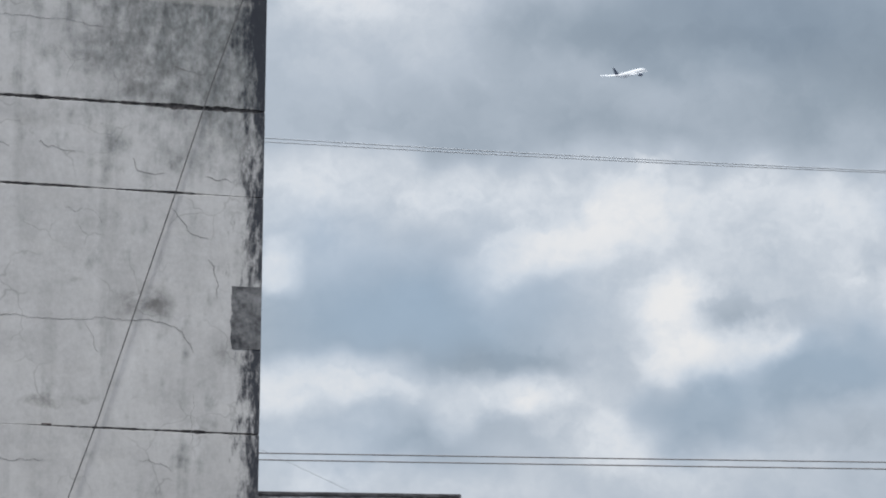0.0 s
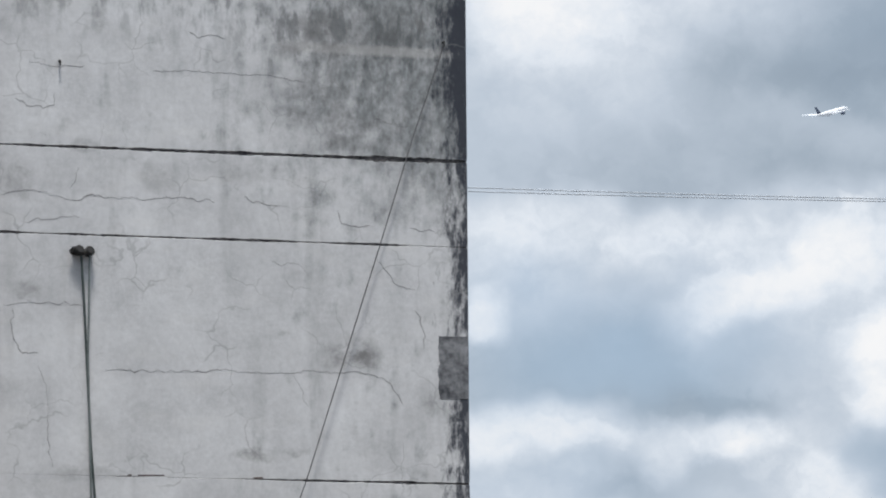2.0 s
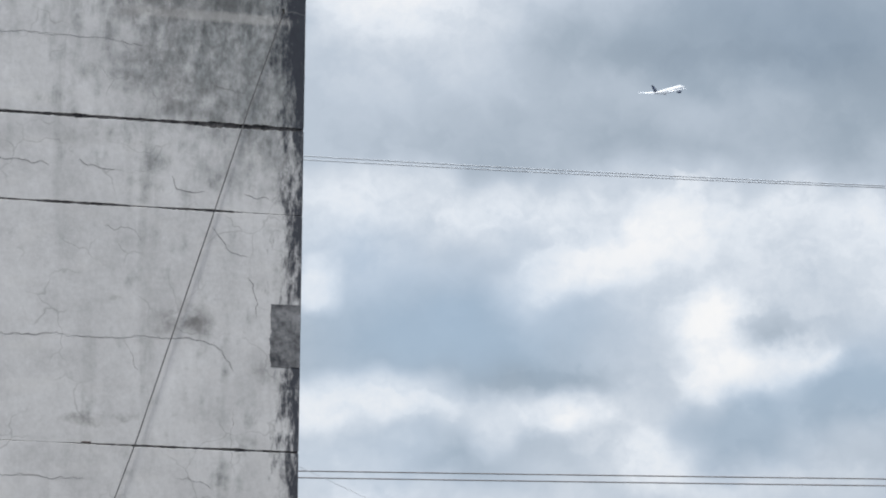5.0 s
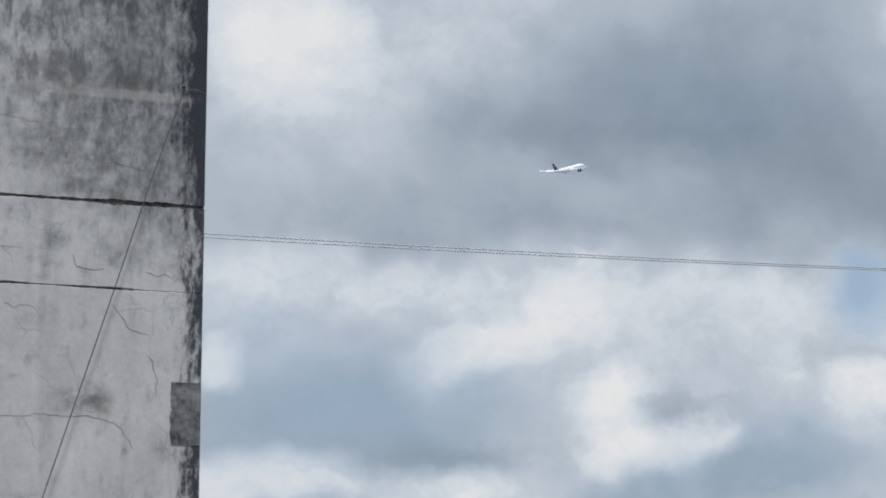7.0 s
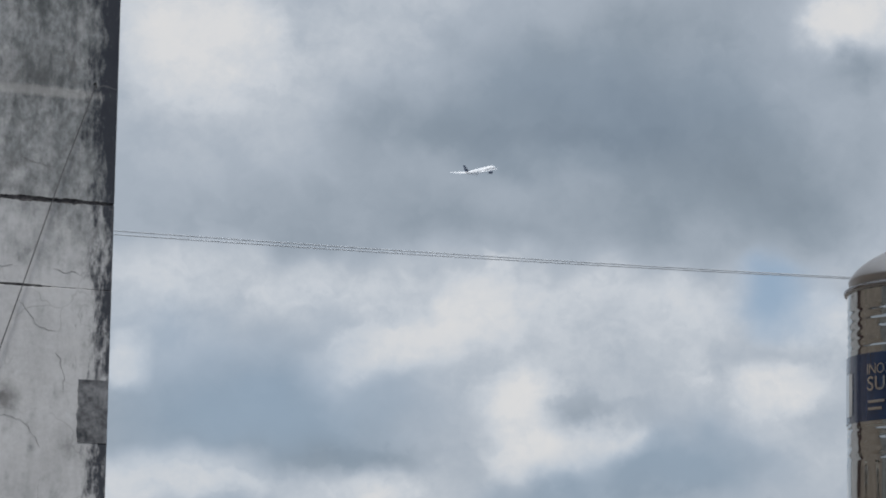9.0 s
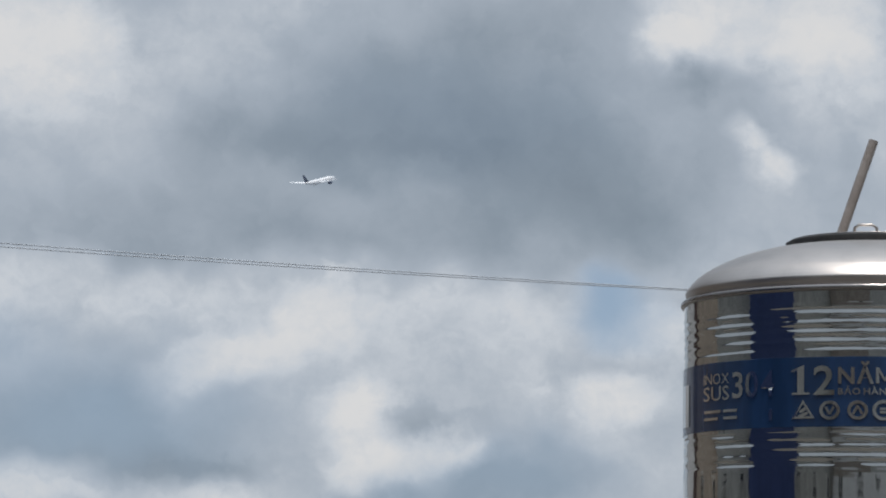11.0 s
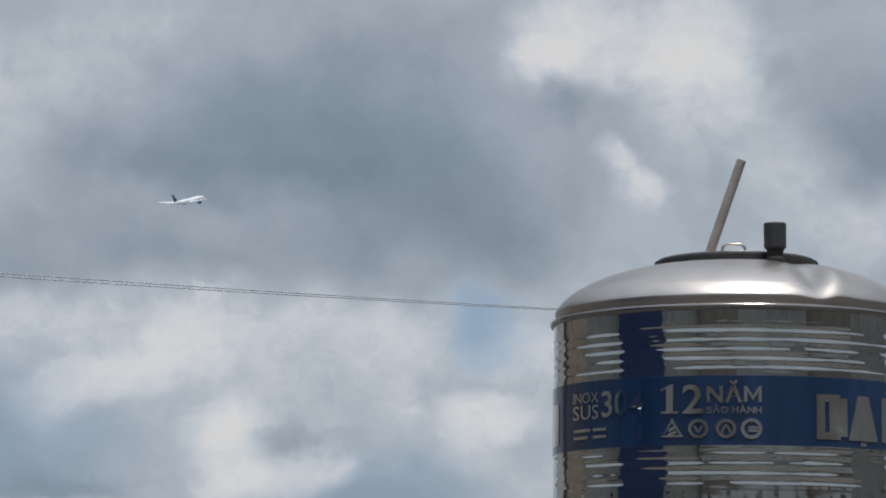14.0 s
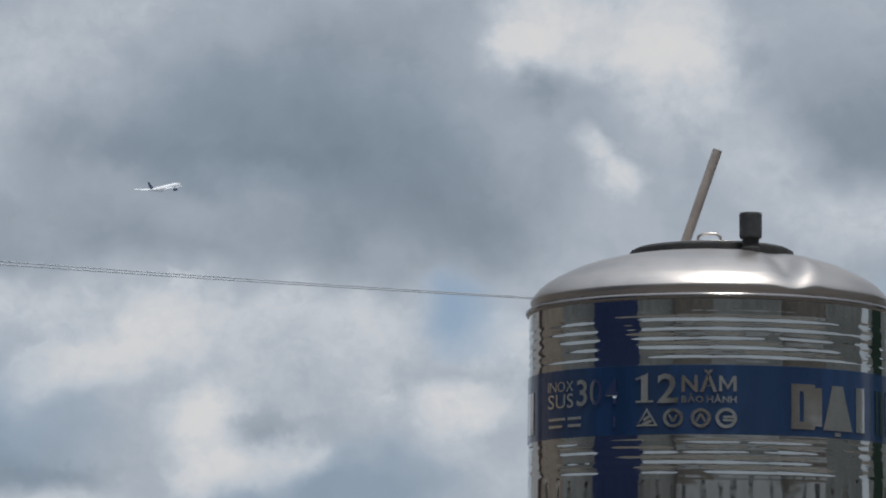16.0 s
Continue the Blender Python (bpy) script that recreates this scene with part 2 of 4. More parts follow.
puff(15.55, 8.25, 1.09, 0.44, 0, 0.022, 0.9)
billow = w.noise(curdled, 0.75, 3.0, 0.5)
wisps = w.noise(w.mapping(curdled, scale=(0.8, 1.2, 1)), 2.4, 4.0, 0.55)
curds = w.noise(flat, 3.6, 5.0, 0.6)
heaped = w.ramp(sums["light"], 0.42, 0.66, 0.15, 1.0)
light = w.math("ADD", w.math("MULTIPLY_ADD", billow, 0.16, -0.08), w.math("ADD", sums["light"], w.math("MULTIPLY", heaped, w.math(
    "ADD", w.math("MULTIPLY_ADD", wisps, 0.20, -0.10), w.math("MULTIPLY_ADD", curds, 0.14, -0.07)))))
tone = w.colors(light, (0.12, (0.170, 0.212, 0.262)), (0.30, (0.250, 0.300, 0.358)), (0.46, (0.384, 0.435, 0.501)),
                (0.62, (0.552, 0.590, 0.640)), (0.78, (0.668, 0.675, 0.688)), (1.0, (0.730, 0.716, 0.702)))
tone = w.mix(w.math("MULTIPLY", sums["blue"], 0.62, clamp=True), tone, (0.310, 0.440, 0.630))
# an overcast sky grows lighter towards the zenith
height = w.math("MAXIMUM", split.outputs[2], 0.0)
lift = w.math("MULTIPLY_ADD", w.ramp(height, 0.45, 1.0), 1.6, 1.0)
nishita = w.put("ShaderNodeTexSky")
nishita.sky_type, nishita.sun_disc = "NISHITA", False
nishita.sun_elevation, nishita.sun_rotation = radians(SUN_EL), radians(SUN_AZ)
cover = w.put("ShaderNodeBackground")
w.link(w.mix(1.0, tone, lift, "MULTIPLY"), cover.inputs["Color"])
clear = w.put("ShaderNodeBackground")
w.link(nishita.outputs[0], clear.inputs["Color"])
clear.inputs["Strength"].default_value = 0.06
blend = w.put("ShaderNodeMixShader")
w.link(w.math("MULTIPLY_ADD", sums["blue"], -0.25, 0.97, clamp=True), blend.inputs[0])
w.link(clear.outputs[0], blend.inputs[1])
w.link(cover.outputs[0], blend.inputs[2])
w.link(blend.outputs[0], w.put("ShaderNodeOutputWorld").inputs["Surface"])

sun = new("sun", bpy.data.lights.new("sun", "SUN"))
sun.data.energy, sun.data.angle, sun.data.color = 3.1, radians(11), (1.0, 0.96, 0.9)
sun.matrix_world = look(aim(SUN_AZ, SUN_EL, 50), (0, 0, 0))

# ---- materials ----


def material(name, rough=0.6, metal=0.0, ior=1.45):
    """A material and its net, with the shader's sockets and the object's own coordinates."""
    m = bpy.data.materials.new(name)
    m.use_nodes = True
    net = Net(m.node_tree)
    shader = m.node_tree.nodes["Principled BSDF"]
    net.shader = shader
    net.place = net.put("ShaderNodeTexCoord").outputs["Object"]
    shader.inputs["Roughness"].default_value, shader.inputs["Metallic"].default_value, shader.inputs["IOR"].default_value = rough, metal, ior
    return m, net


def bump(net, value, strength, distance=0.01):
    node = net.put("ShaderNodeBump")
    node.inputs["Strength"].default_value, node.inputs["Distance"].default_value = strength, distance
    net.link(value, node.inputs["Height"])
    net.link(node.outputs[0], net.shader.inputs["Normal"])


def mottled(name, a, b, scale=8.0, rough=0.6, metal=0.0, relief=0.2, grain=60.0, depth=0.004):
    """Two tones in large stains and fine grain, with slight relief and uneven gloss."""
    m, n = material(name, rough, metal)
    large = n.noise(n.place, scale, 5.0, 0.6)
    fine = n.noise(n.place, grain, 3.0, 0.6)
    fac = n.ramp(n.math("MULTIPLY_ADD", fine, 0.35, n.math("MULTIPLY", large, 0.8)), 0.38, 0.78)
    n.link(n.mix(fac, a, b), n.shader.inputs["Base Color"])
    n.link(n.math("MULTIPLY_ADD", large, 0.2, rough - 0.1, clamp=True), n.shader.inputs["Roughness"])
    bump(n, fine, relief, depth)
    return m


def plaster():
    """Weathered cement render: pale grey with rain streaks, a dark corner edge, and black mould beside it and higher
    up.
    """
    m, n = material("weathered_render", 0.9)
    p = n.put("ShaderNodeSeparateXYZ")
    n.link(n.place, p.inputs[0])
    x, z = p.outputs[0], p.outputs[2]
    cloudy = n.noise(n.place, 1.6, 6.0, 0.6)
    blotch = n.noise(n.place, 5.0, 6.0, 0.68)
    fine = n.noise(n.place, 26.0, 5.0, 0.65)
    streak = n.noise(n.mapping(n.place, scale=(7.0, 7.0, 4.4)), 1.0, 5.0, 0.62)
    tall = n.noise(n.mapping(n.place, scale=(5.0, 5.0, 0.45)), 1.0, 4.0, 0.6)
    trowel = n.noise(n.mapping(n.place, scale=(1.0, 1.0, 3.0)), 2.3, 4.0, 0.5)
    base = n.colors(n.math("MULTIPLY_ADD", fine, 0.22, n.math("MULTIPLY_ADD", blotch, 0.35, n.math("MULTIPLY", cloudy, 0.5))),
                    (0.38, (0.375, 0.378, 0.39)), (0.54, (0.505, 0.508, 0.522)), (0.70, (0.615, 0.62, 0.636)))
    base = n.mix(n.math("MULTIPLY", n.ramp(trowel, 0.5, 0.72), 0.25), base, (0.58, 0.575, 0.57))
    # faint upright rain marks over the whole face
    base = n.mix(n.math("MULTIPLY", n.ramp(tall, 0.52, 0.72), 0.22), base, (0.25, 0.25, 0.255))
    # grey soot in patches and streaks, more of it towards the top and the open corner
    grains0 = n.noise(n.mapping(n.place, scale=(24, 24, 16)), 1.0, 3.0, 0.6)
    upper = n.ramp(z, 3.5, 4.8)
    corner = n.ramp(x, -2.2, -0.2)
    soot = n.math("MULTIPLY_ADD", n.math("MULTIPLY_ADD", upper, 0.35, n.math("MULTIPLY", upper, corner)), 0.145, n.math("MULTIPLY_ADD", corner, 0.07, n.math("MULTIPLY_ADD", streak, 0.44, n.math("MULTIPLY_ADD", tall, 0.20, n.math("MULTIPLY_ADD", blotch, 0.36, -0.04)))))
    base = n.mix(n.math("MULTIPLY", n.ramp(soot, 0.50, 0.74), 0.84), base, n.colors(grains0, (0.35, (0.068, 0.075, 0.079)), (0.65, (0.218, 0.235, 0.243))))
    runs = n.noise(n.mapping(n.place, scale=(8, 8, 3.4)), 1.0, 5.0, 0.6)
    runs = n.math("MULTIPLY", n.ramp(runs, 0.47, 0.62), n.ramp(n.math("MULTIPLY_ADD", corner, 0.5, z), 4.85, 5.55))
    base = n.mix(n.math("MULTIPLY", runs, 0.62), base, (0.038, 0.045, 0.050))
    # a paler washed strip under the upper stains
    strip = n.math("MULTIPLY", n.ramp(n.math("ABSOLUTE", n.math("SUBTRACT", n.math("MULTIPLY_ADD", fine, 0.05, z), 5.085)), 0.05, 0.015), n.ramp(x, -1.5, -1.1))
    base = n.mix(n.math("MULTIPLY", strip, 0.5), base, (0.46, 0.455, 0.45))
    # a solid dark line at the very corner, and black mould growing in from it with a torn rim, wider in the uppermost
    # part
    grains = n.noise(n.mapping(n.place, scale=(30, 30, 13)), 1.0, 6.0, 0.75)
    drips = n.noise(n.mapping(n.place, scale=(9, 9, 3)), 1.0, 5.0, 0.65)
    rim = n.math("ADD", n.math("MULTIPLY_ADD", n.ramp(z, 4.0, 5.2), 0.09, x), n.math("MULTIPLY_ADD", grains, 0.46, n.math("MULTIPLY", n.ramp(drips, 0.30, 0.70), 0.20)))
    base = n.mix(n.math("MULTIPLY", n.ramp(rim, 0.14, 0.34), 0.96), base, (0.022, 0.026, 0.038))
    # single smudges of soot with frayed outlines
    smudge = 0.0
    frayed = n.vec("ADD", n.place, n.scaled(n.vec("SUBTRACT", n.noise(n.place, 9.0, 4.0, 0.65, True), (0.5, 0.5, 0.5)), 0.16))
    for sx, sz, wide, tall_by, much in (
        (-0.88, 2.98, 0.173, 0.116, 0.8),
        (-0.70, 2.98, 0.096, 0.108, 0.5),
        (-1.47, 2.31, 0.173, 0.035, 0.7),
        (-1.23, 2.33, 0.085, 0.031, 0.6),
        (-2.59, 5.16, 0.085, 0.100, 0.6),
        (-3.03, 3.36, 0.108, 0.062, 0.7),
        (-3.09, 4.09, 0.100, 0.116, 0.6),
        (-2.19, 4.14, 0.108, 0.100, 0.5),
        (-1.55, 4.21, 0.231, 0.085, 0.35),
        (-1.13, 5.14, 0.270, 0.154, 0.6),
        (-0.75, 5.17, 0.347, 0.193, 0.4),
        (-1.08, 4.69, 0.231, 0.308, 0.4),
        (-0.76, 4.47, 0.231, 0.154, 0.5),
        (-2.66, 4.33, 0.096, 0.046, 0.5),
        (-2.65, 2.18, 0.231, 0.046, 0.5),
        (-0.33, 5.20, 0.019, 0.173, 0.9),
        (-1.20, 4.14, 0.069, 0.023, 0.6),
        (-0.30, 2.71, 0.038, 0.116, 0.5),
        (-1.32, 3.12, 0.058, 0.031, 0.5),
    ):
        spot = n.put("ShaderNodeTexGradient")
        spot.gradient_type = "SPHERICAL"
        n.link(frayed, spot.inputs["Vector"])
        spot.texture_mapping.vector_type = "TEXTURE"
        spot.texture_mapping.translation, spot.texture_mapping.scale = (sx, 0, sz), (wide * 1.5, 1.0, tall_by * 1.5)
        smudge = n.math("MULTIPLY_ADD", n.ramp(spot.outputs["Fac"], 0.0, 0.7), much, smudge)
    base = n.mix(n.math("MULTIPLY", n.math("MULTIPLY", smudge, n.ramp(blotch, 0.36, 0.60)), 0.8, clamp=True), base, (0.14, 0.138, 0.14))
    # a web of hairline crazing, here and there
    web = n.put("ShaderNodeTexVoronoi")
    web.feature = "DISTANCE_TO_EDGE"
    web.inputs["Scale"].default_value = 2.6
    n.link(n.vec("ADD", n.place, n.scaled(n.vec("SUBTRACT", n.noise(n.place, 3.0, 3.0, 0.55, True), (0.5, 0.5, 0.5)), 0.34)), web.inputs["Vector"])
    crazed = n.math("MULTIPLY", n.ramp(web.outputs["Distance"], 0.016, 0.003), n.ramp(n.noise(n.place, 2.1, 3.0, 0.5), 0.47, 0.62))
    base = n.mix(n.math("MULTIPLY", crazed, 0.4), base, (0.20, 0.20, 0.205))
    n.link(base, n.shader.inputs["Base Color"])
    bump(n, n.math("ADD", n.math("MULTIPLY", fine, 0.5), cloudy), 0.35, 0.01)
    return m


RENDER = plaster()
JOINT = mottled("sooty_joint", (0.02, 0.02, 0.024), (0.15, 0.14, 0.14), 14, 0.95)
CRACK = mottled("hairline_crack", (0.16, 0.16, 0.165), (0.33, 0.33, 0.335), 14, 0.95)
CEMENT = mottled("dark_cement_patch", (0.030, 0.033, 0.040), (0.24, 0.245, 0.26), 6, 0.95, relief=0.4, grain=22)
BRICK = mottled("red_brick", (0.03, 0.017, 0.016), (0.075, 0.040, 0.035), 20, 0.9)
MOULD = mottled("mouldy_concrete", (0.05, 0.052, 0.062), (0.28, 0.28, 0.30), 7, 0.95, relief=0.5)
BLOCK = mottled("pale_cement_block", (0.12, 0.12, 0.13), (0.34, 0.34, 0.355), 9, 0.95, relief=0.5)
MOULD_DARK = mottled("black_mould", (0.022, 0.023, 0.028), (0.12, 0.12, 0.13), 9, 0.95, relief=0.6)
MAROON, _n = material("peeling_maroon_paint", 0.85)
_p = _n.noise(_n.place, 9.0, 6.0, 0.65)
_c = _n.colors(_p, (0.36, (0.016, 0.012, 0.013)), (0.47, (0.050, 0.025, 0.026)), (0.56, (0.085, 0.056, 0.052)), (0.66, (0.17, 0.155, 0.14)))
_n.link(_n.mix(_n.math("MULTIPLY", _n.ramp(_n.noise(_n.place, 2.4, 4.0, 0.6), 0.42, 0.62), 0.7), _c, (0.030, 0.022, 0.022)), _n.shader.inputs["Base Color"])
bump(_n, _p, 0.6, 0.01)
PLINTH = mottled("brown_grey_plinth", (0.050, 0.044, 0.040), (0.17, 0.15, 0.135), 6, 0.95, relief=0.5)
OLD_PAINT = mottled("pale_old_mortar", (0.38, 0.36, 0.34), (0.55, 0.53, 0.5), 9, 0.9)
RUBBER = mottled("black_rubber", (0.010, 0.010, 0.011), (0.024, 0.023, 0.023), 30, 0.75)
CABLE = mottled("green_grey_cable", (0.035, 0.05, 0.05), (0.075, 0.095, 0.092), 20, 0.6)
# paler grey that paints in the soft shadow beside the green cable
SHADOW_GREY_CABLE = mottled("shadow_grey_cable", (0.09, 0.11, 0.11), (0.16, 0.18, 0.175), 20, 0.7)
WIRE = mottled("grey_wire", (0.05, 0.05, 0.055), (0.11, 0.11, 0.115), 6, 0.5)
DULL_WIRE = mottled("aluminium_wire", (0.38, 0.41, 0.45), (0.42, 0.45, 0.49), 6, 1.0, relief=0.0)
PVC = mottled("beige_grey_pvc", (0.20, 0.175, 0.16), (0.29, 0.26, 0.24), 12, 0.45, relief=0.1)
GREY_PVC = mottled("dark_grey_pvc", (0.028, 0.029, 0.031), (0.055, 0.055, 0.058), 15, 0.55, relief=0.1)
CONCRETE = mottled("terrace_concrete", (0.065, 0.060, 0.055), (0.14, 0.132, 0.122), 1.2, 0.9, relief=0.4)
GALV = mottled("galvanised_steel", (0.3, 0.31, 0.32), (0.45, 0.46, 0.47), 12, 0.45, 0.9)
# aircraft white, greyed in its colour for the haze of distance
HAZED_WHITE = mottled("hazed_white_aircraft_paint", (0.58, 0.60, 0.63), (0.66, 0.67, 0.69), 0.2, 0.35, grain=2, relief=0.0)
NAVY_PAINT = mottled("dark_blue_grey_paint", (0.02, 0.03, 0.06), (0.035, 0.05, 0.09), 0.2, 0.35, grain=2, relief=0.0)
GREY_PAINT = mottled("grey_belly_paint", (0.30, 0.32, 0.35), (0.36, 0.38, 0.41), 0.2, 0.4, grain=2, relief=0.0)


def steel(name, rough, tint, ripple, stretch):
    """Stainless steel sheet: polished or brushed, with faint waviness, smears and dust."""
    m, n = material(name, rough, 1.0)
    smear = n.noise(n.mapping(n.place, scale=stretch), 3.0, 5.0, 0.6)
    dust = n.noise(n.place, 9.0, 5.0, 0.65)
    n.link(n.mix(n.ramp(dust, 0.45, 0.75), tint, tuple(c * 0.88 for c in tint)), n.shader.inputs["Base Color"])
    n.link(n.math("MULTIPLY_ADD", smear, rough * 0.9, rough * 0.55), n.shader.inputs["Roughness"])
    bump(n, n.noise(n.mapping(n.place, scale=(1, 1, 0.8)), 6.0, 3.0, 0.45), ripple, 0.01)
    return m


MIRROR = steel("polished_stainless", 0.055, (0.52, 0.525, 0.51), 0.22, (6, 6, 1.5))
BRUSHED = steel("brushed_stainless", 0.37, (0.44, 0.405, 0.38), 0.03, (2, 2, 14))
RIM_STEEL = steel("dull_rim_steel", 0.20, (0.27, 0.25, 0.24), 0.03, (2, 2, 8))
ETCHED = steel("satin_steel_lettering", 0.10, (0.66, 0.655, 0.635), 0.2, (6, 6, 1.5))
BAND, _n = material("blue_film", 0.22)
_n.link(_n.mix(_n.ramp(_n.noise(_n.mapping(_n.place, scale=(8, 8, 1)), 2.0, 5.0, 0.6), 0.35, 0.7), (0.010, 0.027, 0.070), (0.015, 0.040, 0.102)), _n.shader.inputs["Base Color"])
_n.shader.inputs["Roughness"].default_value = 0.18
_n.shader.inputs["Coat Weight"].default_value, _n.shader.inputs["Coat Roughness"].default_value = 0.3, 0.06

# ---- mesh helpers ----


def thing(name, m, label, category, group="", kind=""):
    ob = new(name)
    ob.empty_display_size = 0.1
    ob.matrix_world = m
    return tagged(ob, label, category, group, kind)


def part(name, bm, mat, parent, label="", smooth=False, m=None):
    if smooth:
        for e in bm.edges:
            e.smooth = len(e.link_faces) == 2 and e.calc_face_angle() < 0.7
    mesh = bpy.data.meshes.new(name)
    bmesh.ops.recalc_face_normals(bm, faces=bm.faces)
    bm.to_mesh(mesh)
    bm.free()
    mesh.materials.append(mat)
    if smooth:
        for f in mesh.polygons:
            f.use_smooth = True
    ob = new(name, mesh)
    if parent:
        ob.parent = parent
    if m is not None:
        ob.matrix_basis = m
    return tagged(ob, label)


def box(x0, x1, y0, y1, z0, z1, bevel=0.0, bm=None):
    bm = bm or bmesh.new()
    made = bmesh.ops.create_cube(bm, size=1, matrix=Matrix.Translation(((x0 + x1) / 2, (y0 + y1) / 2, (z0 + z1) / 2)) @ Matrix.Diagonal((x1 - x0, y1 - y0, z1 - z0, 1)))
    if bevel:
        bmesh.ops.bevel(bm, geom=list({e for v in made["verts"] for e in v.link_edges}), offset=bevel, segments=2, affect="EDGES", profile=0.6)
    return bm


def lathe(profile, steps=96, bm=None, m=Matrix()):
    """Turns (radius, height) rows about the z axis."""
    bm = bm or bmesh.new()
    rings = []
    for r, z in profile:
        rings.append([bm.verts.new(m @ Vector((r * math.cos(2 * math.pi * k / steps), r * math.sin(2 * math.pi * k / steps), z))) for k in range(steps)])
    for a, b in zip(rings, rings[1:]):
        for k in range(steps):
            bm.faces.new((a[k], a[(k + 1) % steps], b[(k + 1) % steps], b[k]))
    for ring, flip in ((rings[0], True), (rings[-1], False)):
        if profile[0 if flip else -1][0] > 1e-6:
            bm.faces.new(ring[::-1] if flip else ring)
    bmesh.ops.remove_doubles(bm, verts=bm.verts, dist=1e-6)
    return bm


def tube(points, radius, sides=8, bm=None):
    """A round rod along points."""
    bm = bm or bmesh.new()
    pts = [Vector(p) for p in points]
    rings = []
    for i, p in enumerate(pts):
        d = (pts[min(i + 1, len(pts) - 1)] - pts[max(i - 1, 0)]).normalized()
        side = d.cross(Vector((0.31, 0.2, 0.93))).normalized()
        up = side.cross(d)
        rings.append([bm.verts.new(p + radius * (math.cos(2 * math.pi * k / sides) * side + math.sin(2 * math.pi * k / sides) * up)) for k in range(sides)])
    for a, b in zip(rings, rings[1:]):
        for k in range(sides):
            bm.faces.new((a[k], a[(k + 1) % sides], b[(k + 1) % sides], b[k]))
    bm.faces.new(rings[0][::-1])
    bm.faces.new(rings[-1])
    return bm


def strand(a, b, sag, n=24):
    """Points of a hanging wire."""
    a, b = Vector(a), Vector(b)
    return [a.lerp(b, k / n) - Vector((0, 0, sag * 4 * (k / n) * (1 - k / n))) for k in range(n + 1)]


# ---- ground ----
bm = bmesh.new()
bmesh.ops.create_grid(bm, x_segments=24, y_segments=24, size=2500)
ground = tagged(part("ground", bm, CONCRETE, None), "bare grey concrete ground reaching the horizon", "ground", kind="structure")

# ---- the grey house: courses of render parted by open joints ----
CORNER = (-2.249, 19.873, 0.0)
HOUSE = pose(*CORNER, rz=26.0)
house = thing("house", HOUSE, "tall grey house wall of stained, cracked cement render with dark joints", "house")
rng = random.Random(4)


def joint(z, x):
    """The height and the open width of a joint at a place along the wall: each one tilts a little and is filled in parts."""
    ragged = 0.75 + 0.5 * noise.noise((x * 7, z, 0.3)) + 0.35 * noise.noise((x * 31, z, 4.1))
    if z == 2.145:
        open_by = 0.016 * max(0.0, min(1.0, (x + 1.62) / 0.3)) + 0.014 * max(0.0, 0.2 + noise.noise((x * 3.1, 2.0, 7.0))) * max(0.0, min(1.0, (x + 2.5) / 0.1))
        return z - 0.020 * (x + 1.6), max(0.0, open_by * ragged)
    if z == 3.735:
        return z - 0.005 * (x + 1.6), 0.016 * max(0.12, ragged + 0.5 * noise.noise((x * 2.3, 1.0, 3.0)) - (0.35 if x > -0.5 else 0.0))
    if z == 4.318:
        return z, (0.020 + 0.017 * (x + 3.3) / 3.3) * max(0.3, ragged)
    return z, 0.0


def course(z0, z1, x0=-3.75, x1=0.0, deep=0.06):
    """One course of render, with uneven upper and lower edges beside the joints."""
    bm = bmesh.new()
    n = 260
    rows = []
    for k in range(n + 1):
        x = x0 + (x1 - x0) * k / n
        (low, gap0), (high, gap1) = joint(z0, x), joint(z1, x)
        lo = low + gap0 * (0.5 + 0.12 * rng.uniform(-1, 1))
        hi = high - gap1 * (0.5 + 0.12 * rng.uniform(-1, 1))
        rows.append([bm.verts.new(v) for v in ((x, 0.002, lo), (x, 0.0, lo + 0.002), (x, 0.0, hi - 0.002), (x, 0.002, hi), (x, deep, hi), (x, deep, lo))])
    for a, b in zip(rows, rows[1:]):
        for i in range(6):
            bm.faces.new((a[i], b[i], b[(i + 1) % 6], a[(i + 1) % 6]))
    bm.faces.new(rows[0])
    bm.faces.new(rows[-1][::-1])
    return bm


part("wall_core", box(-3.75, -0.0015, 0.009, 7.0, 0.0, 8.9), JOINT, house)
for z0, z1 in ((0.0, 2.145), (2.145, 3.735), (3.735, 4.318), (4.318, 9.0)):
    part("render_course", course(z0, z1), RENDER, house)
for x0, x1 in ((-2.30, -2.12), (-2.37, -2.34), (-1.52, -1.45)):
    part("brick_edge", box(x0, x1, -0.001, 0.012, 2.150 - 0.020 * (x0 + 1.6), 2.159 - 0.020 * (x0 + 1.6), 0.002), BRICK, house, "red brick showing in the joint")
part("corner_edge", box(-0.0015, 0.0, 0.061, 7.0, 0.0, 9.0), RENDER, house)
part("roof_slab", box(-3.9, 0.1, -0.08, 7.1, 9.0, 9.15, 0.02), MOULD, house)
part("nail", tube([(-2.838, 0.01, 4.885), (-2.838, -0.03, 4.883), (-2.838, -0.034, 4.85)], 0.007, 6), RUBBER, house, "rusty nail")
bm = bmesh.new()
rows = []
for k in range(33):
    z = 2.690 + 0.425 * k / 32
    edge = -0.215 + 0.014 * noise.noise((z * 11, 3.0, 1.0)) + 0.012 * noise.noise((z * 37, 1.0, 1.0))
    rows.append([bm.verts.new(v) for v in ((edge, 0.01, z), (edge, -0.0015, z), (edge + 0.02, -0.003, z), (-0.003, -0.003, z), (-0.003, 0.01, z))])
for a, b in zip(rows, rows[1:]):
    for i in range(5):
        bm.faces.new((a[i], b[i], b[(i + 1) % 5], a[(i + 1) % 5]))
bm.faces.new(rows[0])
